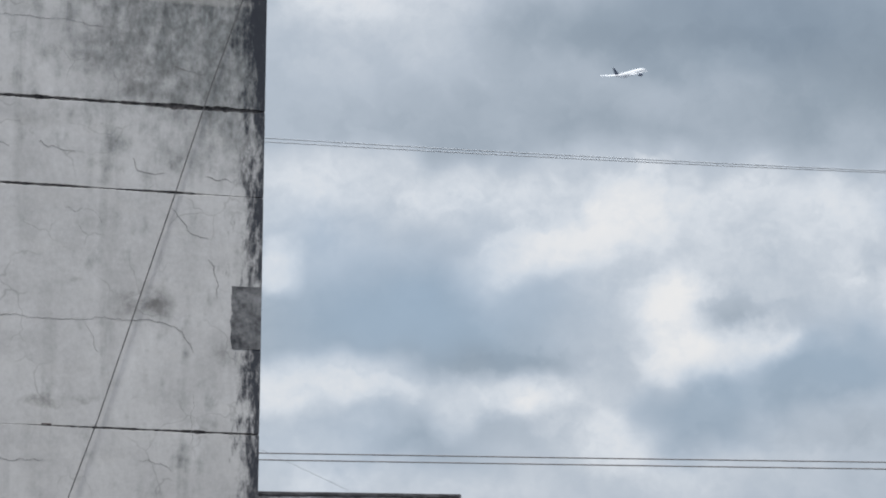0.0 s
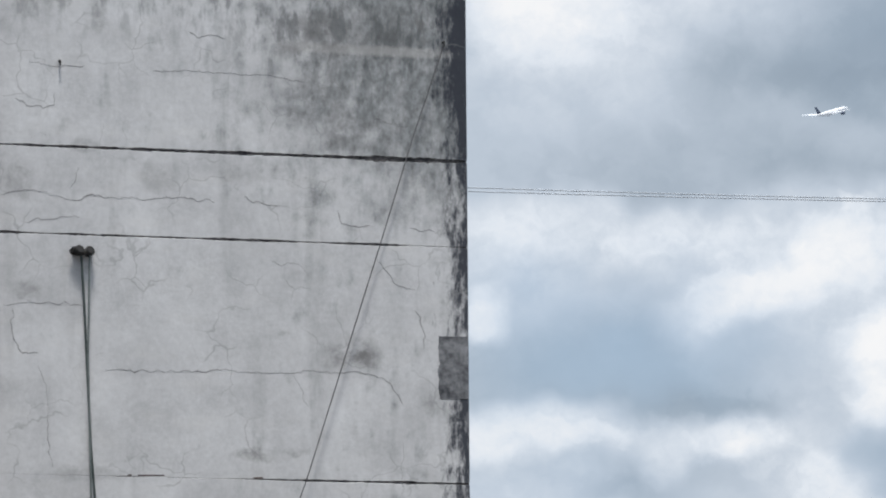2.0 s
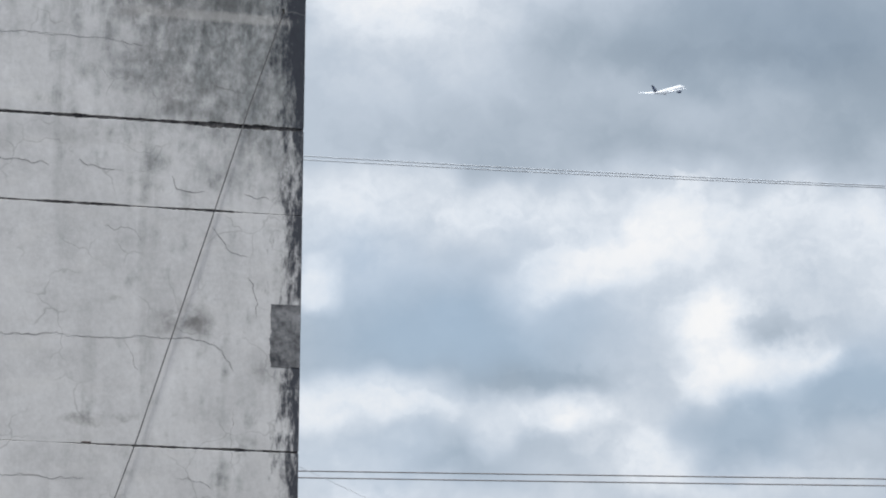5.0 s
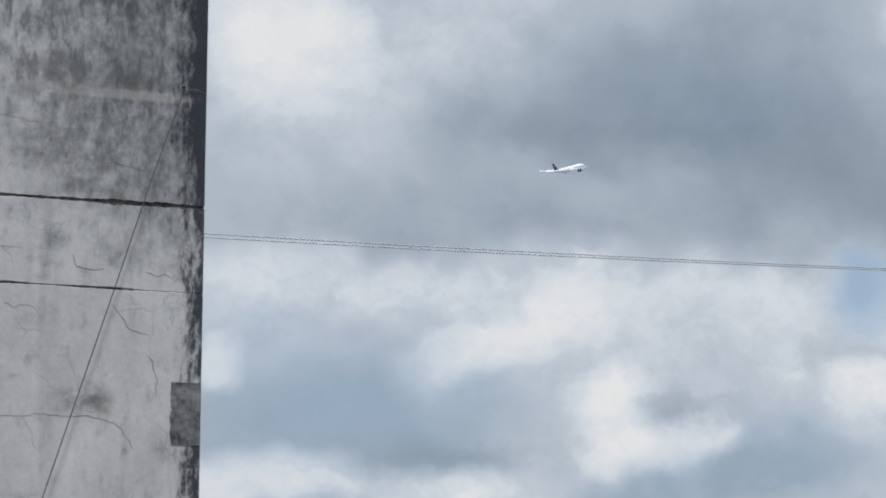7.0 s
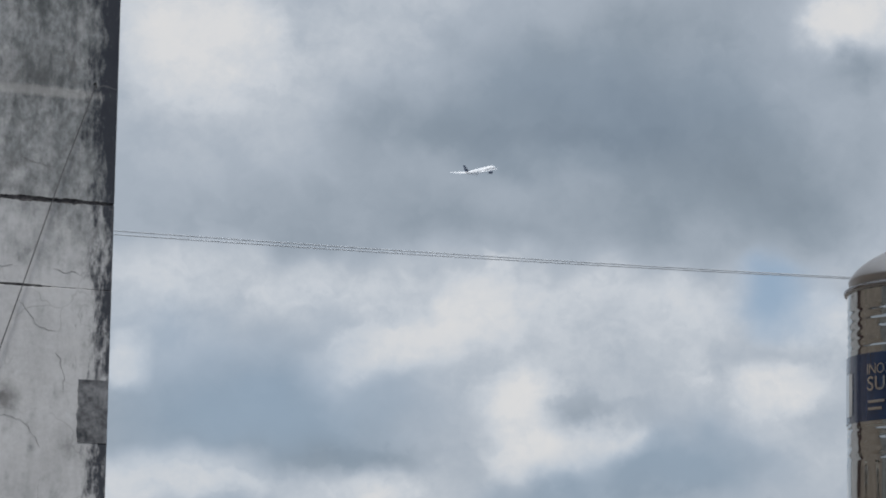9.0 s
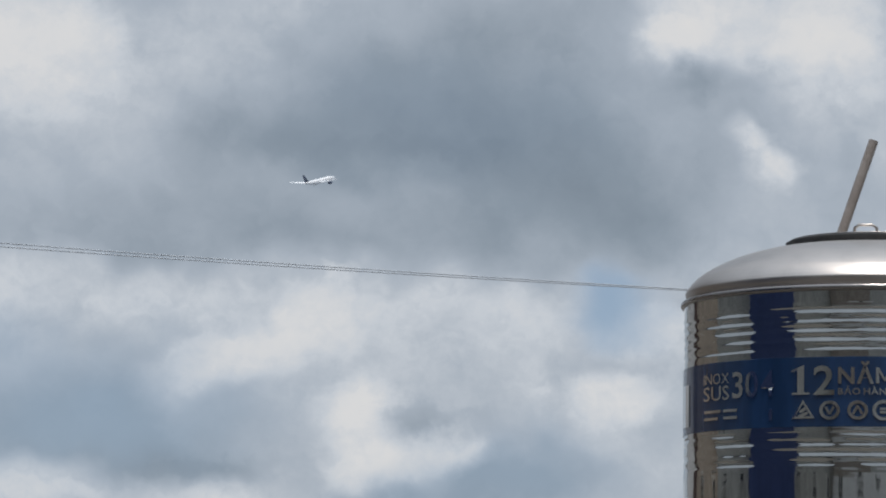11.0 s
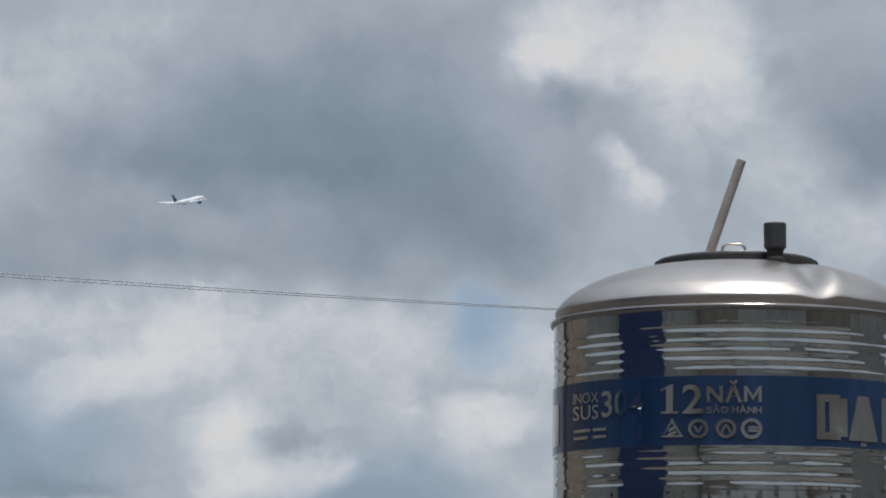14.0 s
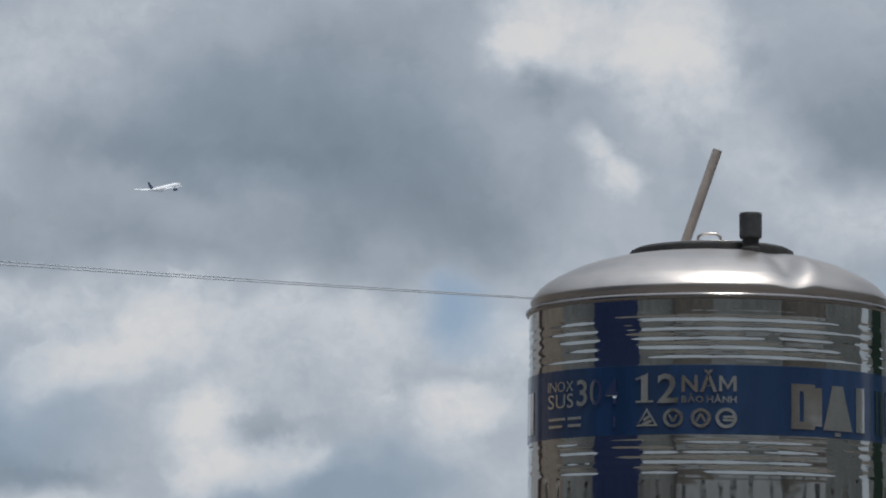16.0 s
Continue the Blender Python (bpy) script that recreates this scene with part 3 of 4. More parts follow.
bm.faces.new(rows[-1][::-1])
part("cement_patch", bm, CEMENT, house, "dark cement repair patch")


def crack(points, width=0.006, wander=0.026):
    """A crack in the render: a thin, forked, uneven dark line."""
    pts = [Vector((x, -0.0012, z)) for x, z in points]
    line = []
    for a, b in zip(pts, pts[1:]):
        n = max(3, int((b - a).length / 0.022))
        for k in range(n):
            q = a.lerp(b, k / n)
            line.append(q + wander * Vector((noise.noise((q.x * 6, q.z * 6, 1.0)) + 0.9 * noise.noise((q.x * 22, q.z * 22, 2.0)), 0, noise.noise((q.x * 6, q.z * 6, 9.0)) + 1.0 * noise.noise((q.x * 22, q.z * 22, 5.0)))))
    line.append(pts[-1])
    bm = bmesh.new()
    rows = []
    for i, p in enumerate(line):
        d = (line[min(i + 1, len(line) - 1)] - line[max(i - 1, 0)]).normalized()
        side = Vector((-d.z, 0, d.x)) * width * 0.5 * rng.uniform(0.5, 1.1) * max(0.12, 0.75 + 1.1 * noise.noise((p.x * 4, p.z * 4, 3.0))) * min(1, 0.3 + 0.5 * i, 0.3 + 0.5 * (len(line) - 1 - i))
        rows.append([bm.verts.new(p + side), bm.verts.new(p - side), bm.verts.new(p - side + Vector((0, 0.01, 0))), bm.verts.new(p + side + Vector((0, 0.01, 0)))])
    for a, b in zip(rows, rows[1:]):
        for i in range(4):
            bm.faces.new((a[i], b[i], b[(i + 1) % 4], a[(i + 1) % 4]))
    bm.faces.new(rows[0])
    bm.faces.new(rows[-1][::-1])
    return part("crack", bm, CRACK, house)


crack([(-2.52, 2.85), (-2.20, 2.85), (-1.71, 2.86), (-1.24, 2.86), (-0.70, 2.86), (-0.56, 2.79), (-0.47, 2.65)], .007)
crack([(-1.24, 2.85), (-1.18, 2.74), (-1.14, 2.63)], .005)
crack([(-0.47, 2.44), (-0.47, 2.03)], .004)
crack([(-0.65, 3.63), (-0.56, 3.51), (-0.50, 3.46), (-0.38, 3.43)], .008)
crack([(-0.38, 3.29), (-0.34, 3.21), (-0.31, 3.10), (-0.32, 3.02)], .011)
crack([(-0.92, 3.96), (-0.90, 3.87), (-0.76, 3.85), (-0.70, 3.86)], .009)
crack([(-1.59, 4.02), (-1.47, 3.99), (-1.33, 3.97)], .008)
crack([(-3.22, 4.00), (-3.00, 4.02), (-2.81, 3.97), (-2.66, 3.99), (-2.32, 3.99), (-1.98, 4.01), (-1.78, 3.98)], .007)
crack([(-2.76, 4.06), (-2.70, 4.19)], .007)
crack([(-3.12, 4.62), (-3.06, 4.57), (-2.87, 4.58), (-2.86, 4.67)], .006)
crack([(-3.02, 4.36), (-2.96, 4.40), (-2.89, 4.39)], .006)
crack([(-3.04, 4.86), (-2.67, 4.86)], .005)
crack([(-1.98, 5.12), (-1.71, 5.09)], .006)
crack([(-2.21, 4.85), (-1.39, 4.86), (-1.16, 4.82)], .005)
crack([(-0.96, 4.83), (-0.86, 4.74)], .007)
crack([(-3.21, 3.27), (-3.03, 3.29), (-2.66, 3.29)], .006)
crack([(-3.14, 3.27), (-3.12, 3.05), (-3.07, 2.95), (-2.96, 2.96)], .006)
crack([(-2.95, 2.87), (-2.90, 2.72), (-2.90, 2.39), (-2.86, 2.21)], .005)
crack([(-0.72, 4.59), (-0.43, 4.56)], .005)
crack([(-1.41, 3.58), (-1.20, 3.59), (-1.14, 3.50)], .006)
crack([(-2.10, 1.92), (-1.50, 1.92)], .006)
crack([(-0.86, 1.93), (-0.70, 1.92), (-0.62, 1.86)], .006)
crack([(-0.42, 3.85), (-0.23, 3.82)], .005)
crack([(-3.07, 3.81), (-3.00, 3.83), (-2.70, 3.85)], .006)

# ---- the maroon pillar of the neighbouring house, beside the grey wall ----
pillar = thing("pillar", HOUSE, "old pillar with dark peeling maroon paint beside the grey wall", "pillar")
bm = bmesh.new()
rows = []
for k in range(61):
    z = 1.87 + 7.1 * k / 60
    edge = -3.258 - 0.040 * (z - 1.87) + 0.012 * noise.noise((z * 4, 1.0, 2.0)) + 0.006 * rng.uniform(-1, 1)
    rows.append([bm.verts.new(v) for v in ((-4.6, -0.12, z), (edge - 0.015, -0.12, z), (edge, -0.105, z), (edge, 0.0, z), (-4.6, 0.0, z))])
for a, b in zip(rows, rows[1:]):
    for i in range(5):
        bm.faces.new((a[i], a[(i + 1) % 5], b[(i + 1) % 5], b[i]))
bm.faces.new(rows[0][::-1])
bm.faces.new(rows[-1])
part("shaft", bm, MAROON, pillar)
part("ledge", box(-3.31, -3.235, -0.15, 0.0, 1.855, 1.876, 0.007), OLD_PAINT, pillar, "pale mortar ledge")
part("base", box(-4.6, -3.215, -0.14, 0.0, 0.0, 1.855, 0.01), PLINTH, pillar, "grey unpainted base")

# ---- the low wall beyond the corner ----
low_wall = thing("boundary_wall", HOUSE, "low grey concrete wall with black mould on top", "wall")
part("wall_body", box(0.002, 1.52, 0.05, 0.25, 0.0, 1.706, 0.008), MOULD, low_wall)
for x0, x1, z0, z1 in ((0.09, 0.28, 1.52, 1.690), (0.32, 0.50, 1.50, 1.693), (0.54, 0.74, 1.49, 1.686), (0.78, 1.02, 1.50, 1.690), (1.06, 1.44, 1.52, 1.684)):
    part("block", box(x0, x1, 0.042, 0.06, z0, z1, 0.008), BLOCK, low_wall, "pale cement block")
part("coping", box(0.002, 1.521, 0.046, 0.254, 1.706, 1.733, 0.006), MOULD_DARK, low_wall, "black mouldy coping")

# ---- cables on the grey wall ----
drop = thing("power_cable", HOUSE, "dark green cable and a second, shadow-grey one hanging from a bracket on the wall", "cable")
part("cable", tube([(-2.69, -0.035, 3.60), (-2.668, -0.028, 3.30), (-2.651, -0.02, 2.996), (-2.632, -0.02, 2.65), (-2.618, -0.02, 2.369), (-2.584, -0.02, 1.965), (-2.554, -0.02, 1.664), (-2.47, -0.02, 0.9), (-2.42, -0.02, 0.02)], 0.0080), CABLE, drop)
# this second strand stands in for the cable's shadow on the wall
part("cable", tube([(-2.637, -0.045, 3.60), (-2.640, -0.04, 3.25), (-2.643, -0.04, 2.922), (-2.625, -0.04, 2.3), (-2.61, -0.04, 1.664), (-2.6, -0.04, 0.02)], 0.0065), SHADOW_GREY_CABLE, drop, "second cable in the grey of the first one's shadow")
bracket = part("bracket", box(-2.745, -2.61, -0.02, 0.0, 3.605, 3.64, 0.004), RUBBER, drop, "black iron cable bracket")
for bx, bz in ((-2.71, 3.63), (-2.64, 3.625)):
    knob = lathe([(0.0, -0.03), (0.026, -0.028), (0.034, -0.015), (0.022, -0.004), (0.022, 0.004), (0.034, 0.015), (0.026, 0.028), (0.0, 0.03)], 16)
    part("insulator", knob, RUBBER, bracket, smooth=True, m=pose(bx, -0.045, bz, 70, 0, 20))
part("hook", tube([(-2.75, -0.03, 3.61), (-2.765, -0.05, 3.625), (-2.75, -0.06, 3.645), (-2.72, -0.05, 3.65)], 0.010), RUBBER, bracket)

stay = thing("guy_wire", HOUSE, "thin dark wire strung slantwise across the grey wall", "wire")
part("wire", tube([(-0.17, -0.03, 5.12), (-0.40, -0.035, 4.47), (-0.64, -0.04, 3.73), (-1.15, -0.05, 2.187), (-1.34, -0.05, 1.667), (-1.92, -0.05, 0.0)], 0.0042, 6), WIRE, stay)
part("wall_hook", tube([(-0.17, 0.02, 5.14), (-0.17, -0.03, 5.14), (-0.17, -0.035, 5.11)], 0.007, 6), RUBBER, stay)

# ---- overhead lines behind, between two poles ----
POLE_L, POLE_R, LINE_Y = -25.0, 24.0, 40.0


def pole(x):
    ob = thing("utility_pole", pose(x, LINE_Y, 0), "round grey concrete utility pole carrying overhead wires", "pole", "utility poles")
    part("shaft", lathe([(0.16, 0.0), (0.155, 0.5), (0.12, 9.0), (0.11, 9.4), (0.0, 9.42)], 20), CONCRETE, ob, smooth=True)
    for z in (2.35, 6.0, 8.3):
        part("crossarm", box(-0.05, 0.05, -0.3, 0.3, z - 0.04, z + 0.04, 0.006), GALV, ob)
    return ob


pole(POLE_L)
pole(POLE_R)


def line(name, rows, radius, mat, label):
    ob = thing(name, pose(0, LINE_Y, 0), label, "wire", "overhead wires")
    part("strand", tube(rows, radius, 6), mat, ob)


def hung(x, top, shift):
    return (x, shift, top - 0.0451 * x + 0.00105 * x * x)


XS = [POLE_L + (POLE_R - POLE_L) * k / 40 for k in range(41)]
line("overhead_wire", [hung(x, 6.476 - 0.0018 * x, -0.05) for x in XS], 0.0078, DULL_WIRE, "grey overhead wire sagging across the cloudy sky")
line("overhead_wire", [hung(x, 6.4515 + 0.0016 * x, 0.05) for x in XS], 0.0078, DULL_WIRE, "grey overhead wire sagging across the cloudy sky")
line("overhead_wire", [(x, -0.1, 2.365 - 0.003 * x + 0.0002 * x * x) for x in XS], 0.0090, WIRE, "thin dark overhead wire strung low before the sky")
line("overhead_wire", [(x, 0.1, 2.277 - 0.003 * x + 0.0002 * x * x) for x in XS], 0.0090, WIRE, "thin dark overhead wire strung low before the sky")
thin = thing("stay_wire", HOUSE, "very thin pale wire running down behind the low wall", "wire")
part("strand", tube([(-0.3, 2.0, 2.50), (0.3, 2.0, 2.235), (1.3, 2.0, 1.82), (5.6, 2.0, 0.0)], 0.0018, 5), DULL_WIRE, thin)

# ---- the stainless water tank ----
R = 0.5
RIM = 2.492
TANK_AT = aim(11.41, 0.0, 8.14)
TANK = pose(TANK_AT.x, TANK_AT.y, 0.0, rz=-11.41)      # local -y faces the camera
tank = thing("water_tank", TANK, "upright stainless steel water tank with ribbed mirror sides and blue band", "water tank")


RIBS = ((2.3215, 2.4385, 0.0245), (2.0205, 2.1150, 0.0265))      # lowest, highest, pitch


def rib(z):
    """How far the sheet is rolled in at a height: rounded ribs side by side, fading out at both ends of each group."""
    for low, high, pitch in RIBS:
        if low < z < high:
            ease = min(1.0, (z - low) / 0.006, (high - z) / 0.006)
            return 0.00078 * ease * (1 - math.cos(2 * math.pi * (z - low) / pitch))
    return 0.0


profile = [(0.46, 1.12), (0.488, 1.14)]
profile += [(R - rib(z), z) for z in [1.16 + 0.09 * k for k in range(10)] + [2.0 + 0.002 * k for k in range(244)]]
bm = lathe(profile, 256)
for v in bm.verts:
    # hand-rolled ribs: their depth wanders round the tank and the thin sheet between is dented
    a, z = math.atan2(v.co.x, -v.co.y), v.co.z
    if z > 1.15:
        r = math.hypot(v.co.x, v.co.y)
        wander = 0.90 + 0.50 * math.sin(9 * a + 60 * z) * math.sin(5 * a - 23 * z + 1.0) + 0.25 * math.sin(31 * a + 90 * z) * math.sin(17 * a + 2.0)
        dent = 0.5 + 0.5 * math.sin(27 * a + 3 * math.sin(7 * a) + 75 * z) * math.sin(19 * a - 110 * z + 2 * math.sin(40 * z))
        near = 1.0 if any(low - 0.01 < z < high + 0.01 for low, high, _ in RIBS) else 0.0
        want = R - (R - r) * wander - (0.0001 + 0.0003 * near) * dent
        v.co.x, v.co.y = v.co.x * want / r, v.co.y * want / r
part("body", bm, MIRROR, tank, "polished mirror steel side with rolled ribs", smooth=True)
bead = [(R - 0.004, RIM - 0.013)] + [(R + 0.001 + 0.0085 * math.cos(radians(k)), RIM - 0.004 + 0.0088 * math.sin(radians(k))) for k in range(-80, 100, 15)] + [(R - 0.004, RIM + 0.005)]
part("rim", lathe(bead, 160), RIM_STEEL, tank, "rolled steel rim", smooth=True)
# domed top with a dent beside the manhole
dome_profile = [(0.489, 0.004), (0.4945, 0.016), (0.4965, 0.028), (0.491, 0.038), (0.482, 0.050), (0.468, 0.065), (0.451, 0.078), (0.430, 0.091), (0.403, 0.105), (0.368, 0.1205), (0.328, 0.134), (0.288, 0.1445), (0.255, 0.151), (0.236, 0.152), (0.228, 0.138)]
fine_profile = []
for (r0, h0), (r1, h1) in zip(dome_profile, dome_profile[1:]):
    fine_profile += [(r0 + (r1 - r0) * k / 3, RIM + h0 + (h1 - h0) * k / 3) for k in range(3)]
bm = lathe(fine_profile + [(0.228, RIM + 0.138)], 220)
DENT = Vector((0.196, -0.320, RIM + 0.120))
for v in bm.verts:
    d = v.co - DENT
    q = (d.x / 0.040 + d.y * 4.0) ** 2 + (d.y / 0.105) ** 2
    ridge = ((d.x - 0.066) / 0.032 + d.y * 4.0) ** 2 + (d.y / 0.10) ** 2
    v.co.z -= 0.032 * math.exp(-q) - 0.010 * math.exp(-ridge)
part("dome", bm, BRUSHED, tank, "brushed steel dome with a dent", smooth=True)
# manhole: gasket, lid, handle and clamps
LID = (0.006, 0.0)
lid_m = Matrix.Translation((LID[0], LID[1], 0))
part("gasket", lathe([(0.216, RIM + 0.134), (0.226, RIM + 0.139), (0.230, RIM + 0.153), (0.226, RIM + 0.172), (0.214, RIM + 0.179), (0.195, RIM + 0.174)], 96, m=lid_m), RUBBER, tank, "black rubber gasket", smooth=True)
lid = part("lid", lathe([(0.213, RIM + 0.174), (0.210, RIM + 0.180), (0.185, RIM + 0.183), (0.10, RIM + 0.185), (0.0, RIM + 0.186)], 96, m=lid_m), BRUSHED, tank, "brushed steel manhole lid", smooth=True)
part("handle", tube([(-0.032, -0.06, RIM + 0.183), (-0.030, -0.06, RIM + 0.210), (-0.018, -0.06, RIM + 0.218), (0.018, -0.06, RIM + 0.218), (0.030, -0.06, RIM + 0.210), (0.032, -0.06, RIM + 0.183)], 0.0045, 8), BRUSHED, lid, smooth=True)
for a in (180, 95):
    c = Vector((LID[0] + 0.246 * math.cos(radians(a)), LID[1] + 0.246 * math.sin(radians(a)), 0))
    part("clamp", box(-0.014, 0.014, -0.012, 0.012, RIM + 0.138, RIM + 0.163, 0.004), RUBBER, tank, m=Matrix.Translation(c) @ pose(0, 0, 0, 0, 0, a))
part("clamp_bolt", tube([(-0.278, -0.01, RIM + 0.143), (-0.238, -0.01, RIM + 0.156)], 0.006), RUBBER, tank)

# band, with its lettering left as bare steel
part("band", lathe([(R + 0.0004, 2.125), (R + 0.0016, 2.1255), (R + 0.0016, 2.3065), (R + 0.0004, 2.307)], 160), BAND, tank, "dark blue printed film band", smooth=True)
ZB = 2.303
PX = 0.00147      # metres per unit of the lettering's layout on the band


def wrapped(x, z, lift):
    """A point of the band's layout (across from its middle line, down from its top), on the round side."""
    a = math.asin(max(-0.999, min(0.999, x / 322.5)))
    r = R + 0.0016 + lift
    return Vector((r * math.sin(a), -r * math.cos(a), ZB - z * PX))


def bar(x0, x1, z0, z1, cuts=6):
    """A curved plate on the band, from layout units."""
    bm = bmesh.new()
    rows = []
    for k in range(cuts + 1):
        x = x0 + (x1 - x0) * k / cuts
        rows.append([bm.verts.new(wrapped(x, z, lift)) for z, lift in ((z0, 0.0022), (z1, 0.0022), (z1, -0.0004), (z0, -0.0004))])
    for a, b in zip(rows, rows[1:]):
        for i in range(4):
            bm.faces.new((a[i], b[i], b[(i + 1) % 4], a[(i + 1) % 4]))
    bm.faces.new(rows[0])
    bm.faces.new(rows[-1][::-1])
    return bm


def glyph(char, weight):
    """The flat mesh of one letter of the built-in font; M is cut from four strokes."""
    if char == "M":
        bm = bmesh.new()
        strokes = (((0.0, 0.0), (0.13, 0.0), (0.13, 0.69), (0.0, 0.69)), ((0.60, 0.0), (0.73, 0.0), (0.73, 0.69), (0.60, 0.69)),
                   ((0.13, 0.69), (0.13, 0.47), (0.365, 0.06), (0.365, 0.26)), ((0.60, 0.69), (0.60, 0.47), (0.365, 0.06), (0.365, 0.26)))
        for corners in strokes:
            bm.faces.new([bm.verts.new((x, y, 0)) for x, y in corners])
        return bm
    if char == "1":
        bm = bmesh.new()
        for corners in (((0.10, 0.05), (0.25, 0.05), (0.25, 0.72), (0.10, 0.66)), ((-0.02, 0.0), (0.37, 0.0), (0.37, 0.05), (-0.02, 0.05)),
                        ((-0.03, 0.60), (-0.03, 0.55), (0.10, 0.59), (0.10, 0.66))):
            bm.faces.new([bm.verts.new((x, y, 0)) for x, y in corners])
        return bm
    curve = bpy.data.curves.new("words", "FONT")
    curve.body, curve.offset, curve.resolution_u = char, weight, 3
    tmp = bpy.data.objects.new("words", curve)
    scene.collection.objects.link(tmp)
    bpy.context.view_layer.update()
    src = bpy.data.meshes.new_from_object(tmp.evaluated_get(bpy.context.evaluated_depsgraph_get()))
    bpy.data.objects.remove(tmp)
    bpy.data.curves.remove(curve)
    bm = bmesh.new()
    bm.from_mesh(src)
    bpy.data.meshes.remove(src)
    for _ in range(2):
        long = [e for e in bm.edges if e.calc_length() > 0.14]
        if long:
            bmesh.ops.subdivide_edges(bm, edges=long, cuts=2)
            bmesh.ops.triangulate(bm, faces=bm.faces)
    return bm


def letters(text, x0, x1, z0, z1, weight=0.0):
    """A word fitted to a box of the band's layout, letter by letter, wrapped round the side."""
    made, pen = [], 0.0
    for char in text:
        if char == " ":
            pen += 0.25
            continue
        bm = glyph(char, weight)
        left, right = min(v.co.x for v in bm.verts), max(v.co.x for v in bm.verts)
        for v in bm.verts:
            v.co.x += pen - left
        pen += right - left + 0.09
        made.append(bm)
    ys = [v.co.y for bm in made for v in bm.verts]
    low, high, wide = min(ys), max(ys), pen - 0.09
    for bm in made:
        for v in bm.verts:
            v.co = wrapped(x0 + v.co.x / wide * (x1 - x0), z1 + (v.co.y - low) / (high - low) * (z0 - z1), 0.0026)
        part("letter", bm, ETCHED, tank)


letters("12", -123, -52, 12, 65, 0.014)
letters("N\u0102M", -46, 45, 6, 46, 0.026)
letters("B\u1ea2O H\u00c0NH", -46, 45, 49, 65, 0.02)
letters("INOX", -276, -230, 18, 37)
letters("SUS", -276, -230, 41, 67, 0.006)
letters("304", -224, -152, 18, 66, 0.012)
for x0, x1, z in ((-275, -245, 84), (-240, -216, 84), (-275, -250, 97), (-240, -216, 97)):
    part("print_bar", bar(x0, x1, z, z + 5, 2), ETCHED, tank)
part("print_bar", bar(-161, -156, 88, 108, 1), ETCHED, tank)


def emblem(shape, x, z, size):
    """A small mark: an outlined triangle or ring with a plain stroke inside."""
    bm = bmesh.new()
    n = 3 if shape == "triangle" else 24
    turn = math.pi / 2 if n == 3 else 0
    loops = []
    for r, lift in ((1.0, 0.0022), (0.68, 0.0022), (0.68, -0.0004), (1.0, -0.0004)):
        loops.append([bm.verts.new(wrapped(x + size * r * math.cos(turn + 2 * math.pi * k / n), z - size * r * math.sin(turn + 2 * math.pi * k / n), lift)) for k in range(n)])
    for a, b in zip(loops, loops[1:] + loops[:1]):
        for k in range(n):
            bm.faces.new((a[k], a[(k + 1) % n], b[(k + 1) % n], b[k]))
    ob = part("emblem", bm, ETCHED, tank)
    strokes = {"triangle": (((-0.3, 0.35), (0.35, 0.05)), ((-0.25, 0.0), (0.2, -0.3))),
               "check": (((-0.4, -0.35), (0.0, 0.4)), ((0.0, 0.4), (0.4, -0.35))),
               "peak": (((-0.45, 0.4), (0.0, -0.45)), ((0.0, -0.45), (0.45, 0.4))),
               "bars": (((-0.3, -0.12), (0.95, -0.12)), ((-0.3, 0.2), (0.95, 0.2)))}[shape]
    for (xa, za), (xb, zb) in strokes:
        bm = bmesh.new()
        side = Vector((zb - za, xa - xb)).normalized() * 0.12
        corners = [(xa + side.x, za + side.y), (xb + side.x, zb + side.y), (xb - side.x, zb - side.y), (xa - side.x, za - side.y)]
        top, low = ([bm.verts.new(wrapped(x + size * u, z + size * v, lift)) for u, v in corners] for lift in (0.0022, -0.0004))
        bm.faces.new(top)
        for k in range(4):
            bm.faces.new((top[k], low[k], low[(k + 1) % 4], top[(k + 1) % 4]))
        part("stroke", bm, ETCHED, ob)


emblem("triangle", -104, 95, 22)
emblem("check", -60, 92, 17)
emblem("peak", -14, 92, 17)
emblem("bars", 28, 92, 18)


# the maker's word as plain blocks
def block(x0, x1, z0, z1, lean=0.0, hollow=0.0):
    """A plain upright block of the maker's word, tapering upwards or with a slot in it."""
    bm = bmesh.new()
    mid = (x0 + x1) / 2
    spans = [(x0, x1)] if not hollow else [(x0, mid - hollow), (mid + hollow, x1)]
    for a, b in spans:
        rows = []
        for k in range(7):
            x = a + (b - a) * k / 6
            top = mid + (x - mid) * (1 - lean)
            rows.append([bm.verts.new(wrapped(u, z, lift)) for u, z, lift in ((top, z0, 0.0022), (x, z1, 0.0022), (x, z1, -0.0004), (top, z0, -0.0004))])
        for p, q in zip(rows, rows[1:]):
            for n in range(4):
                bm.faces.new((p[n], q[n], q[(n + 1) % 4], p[(n + 1) % 4]))
    return bm


part("print_block", block(136, 150, 28, 108), ETCHED, tank)
part("print_block", block(157, 188, 34, 102), ETCHED, tank)
for z0, z1 in ((28, 41), (95, 108)):
    part("print_bar", bar(150, 176, z0, z1, 3), ETCHED, tank)
part("print_block", block(190, 240, 28, 108, 0.62), ETCHED, tank)
for x0, x1 in ((247, 262), (283, 287), (291, 296), (303, 307), (312, 316)):
    part("print_block", block(x0, x1, 28, 108), ETCHED, tank)
part("print_bar", bar(210, 220, 111, 118, 1), ETCHED, tank)
part("print_bar", bar(-318, -305, 30, 108, 2), ETCHED, tank)

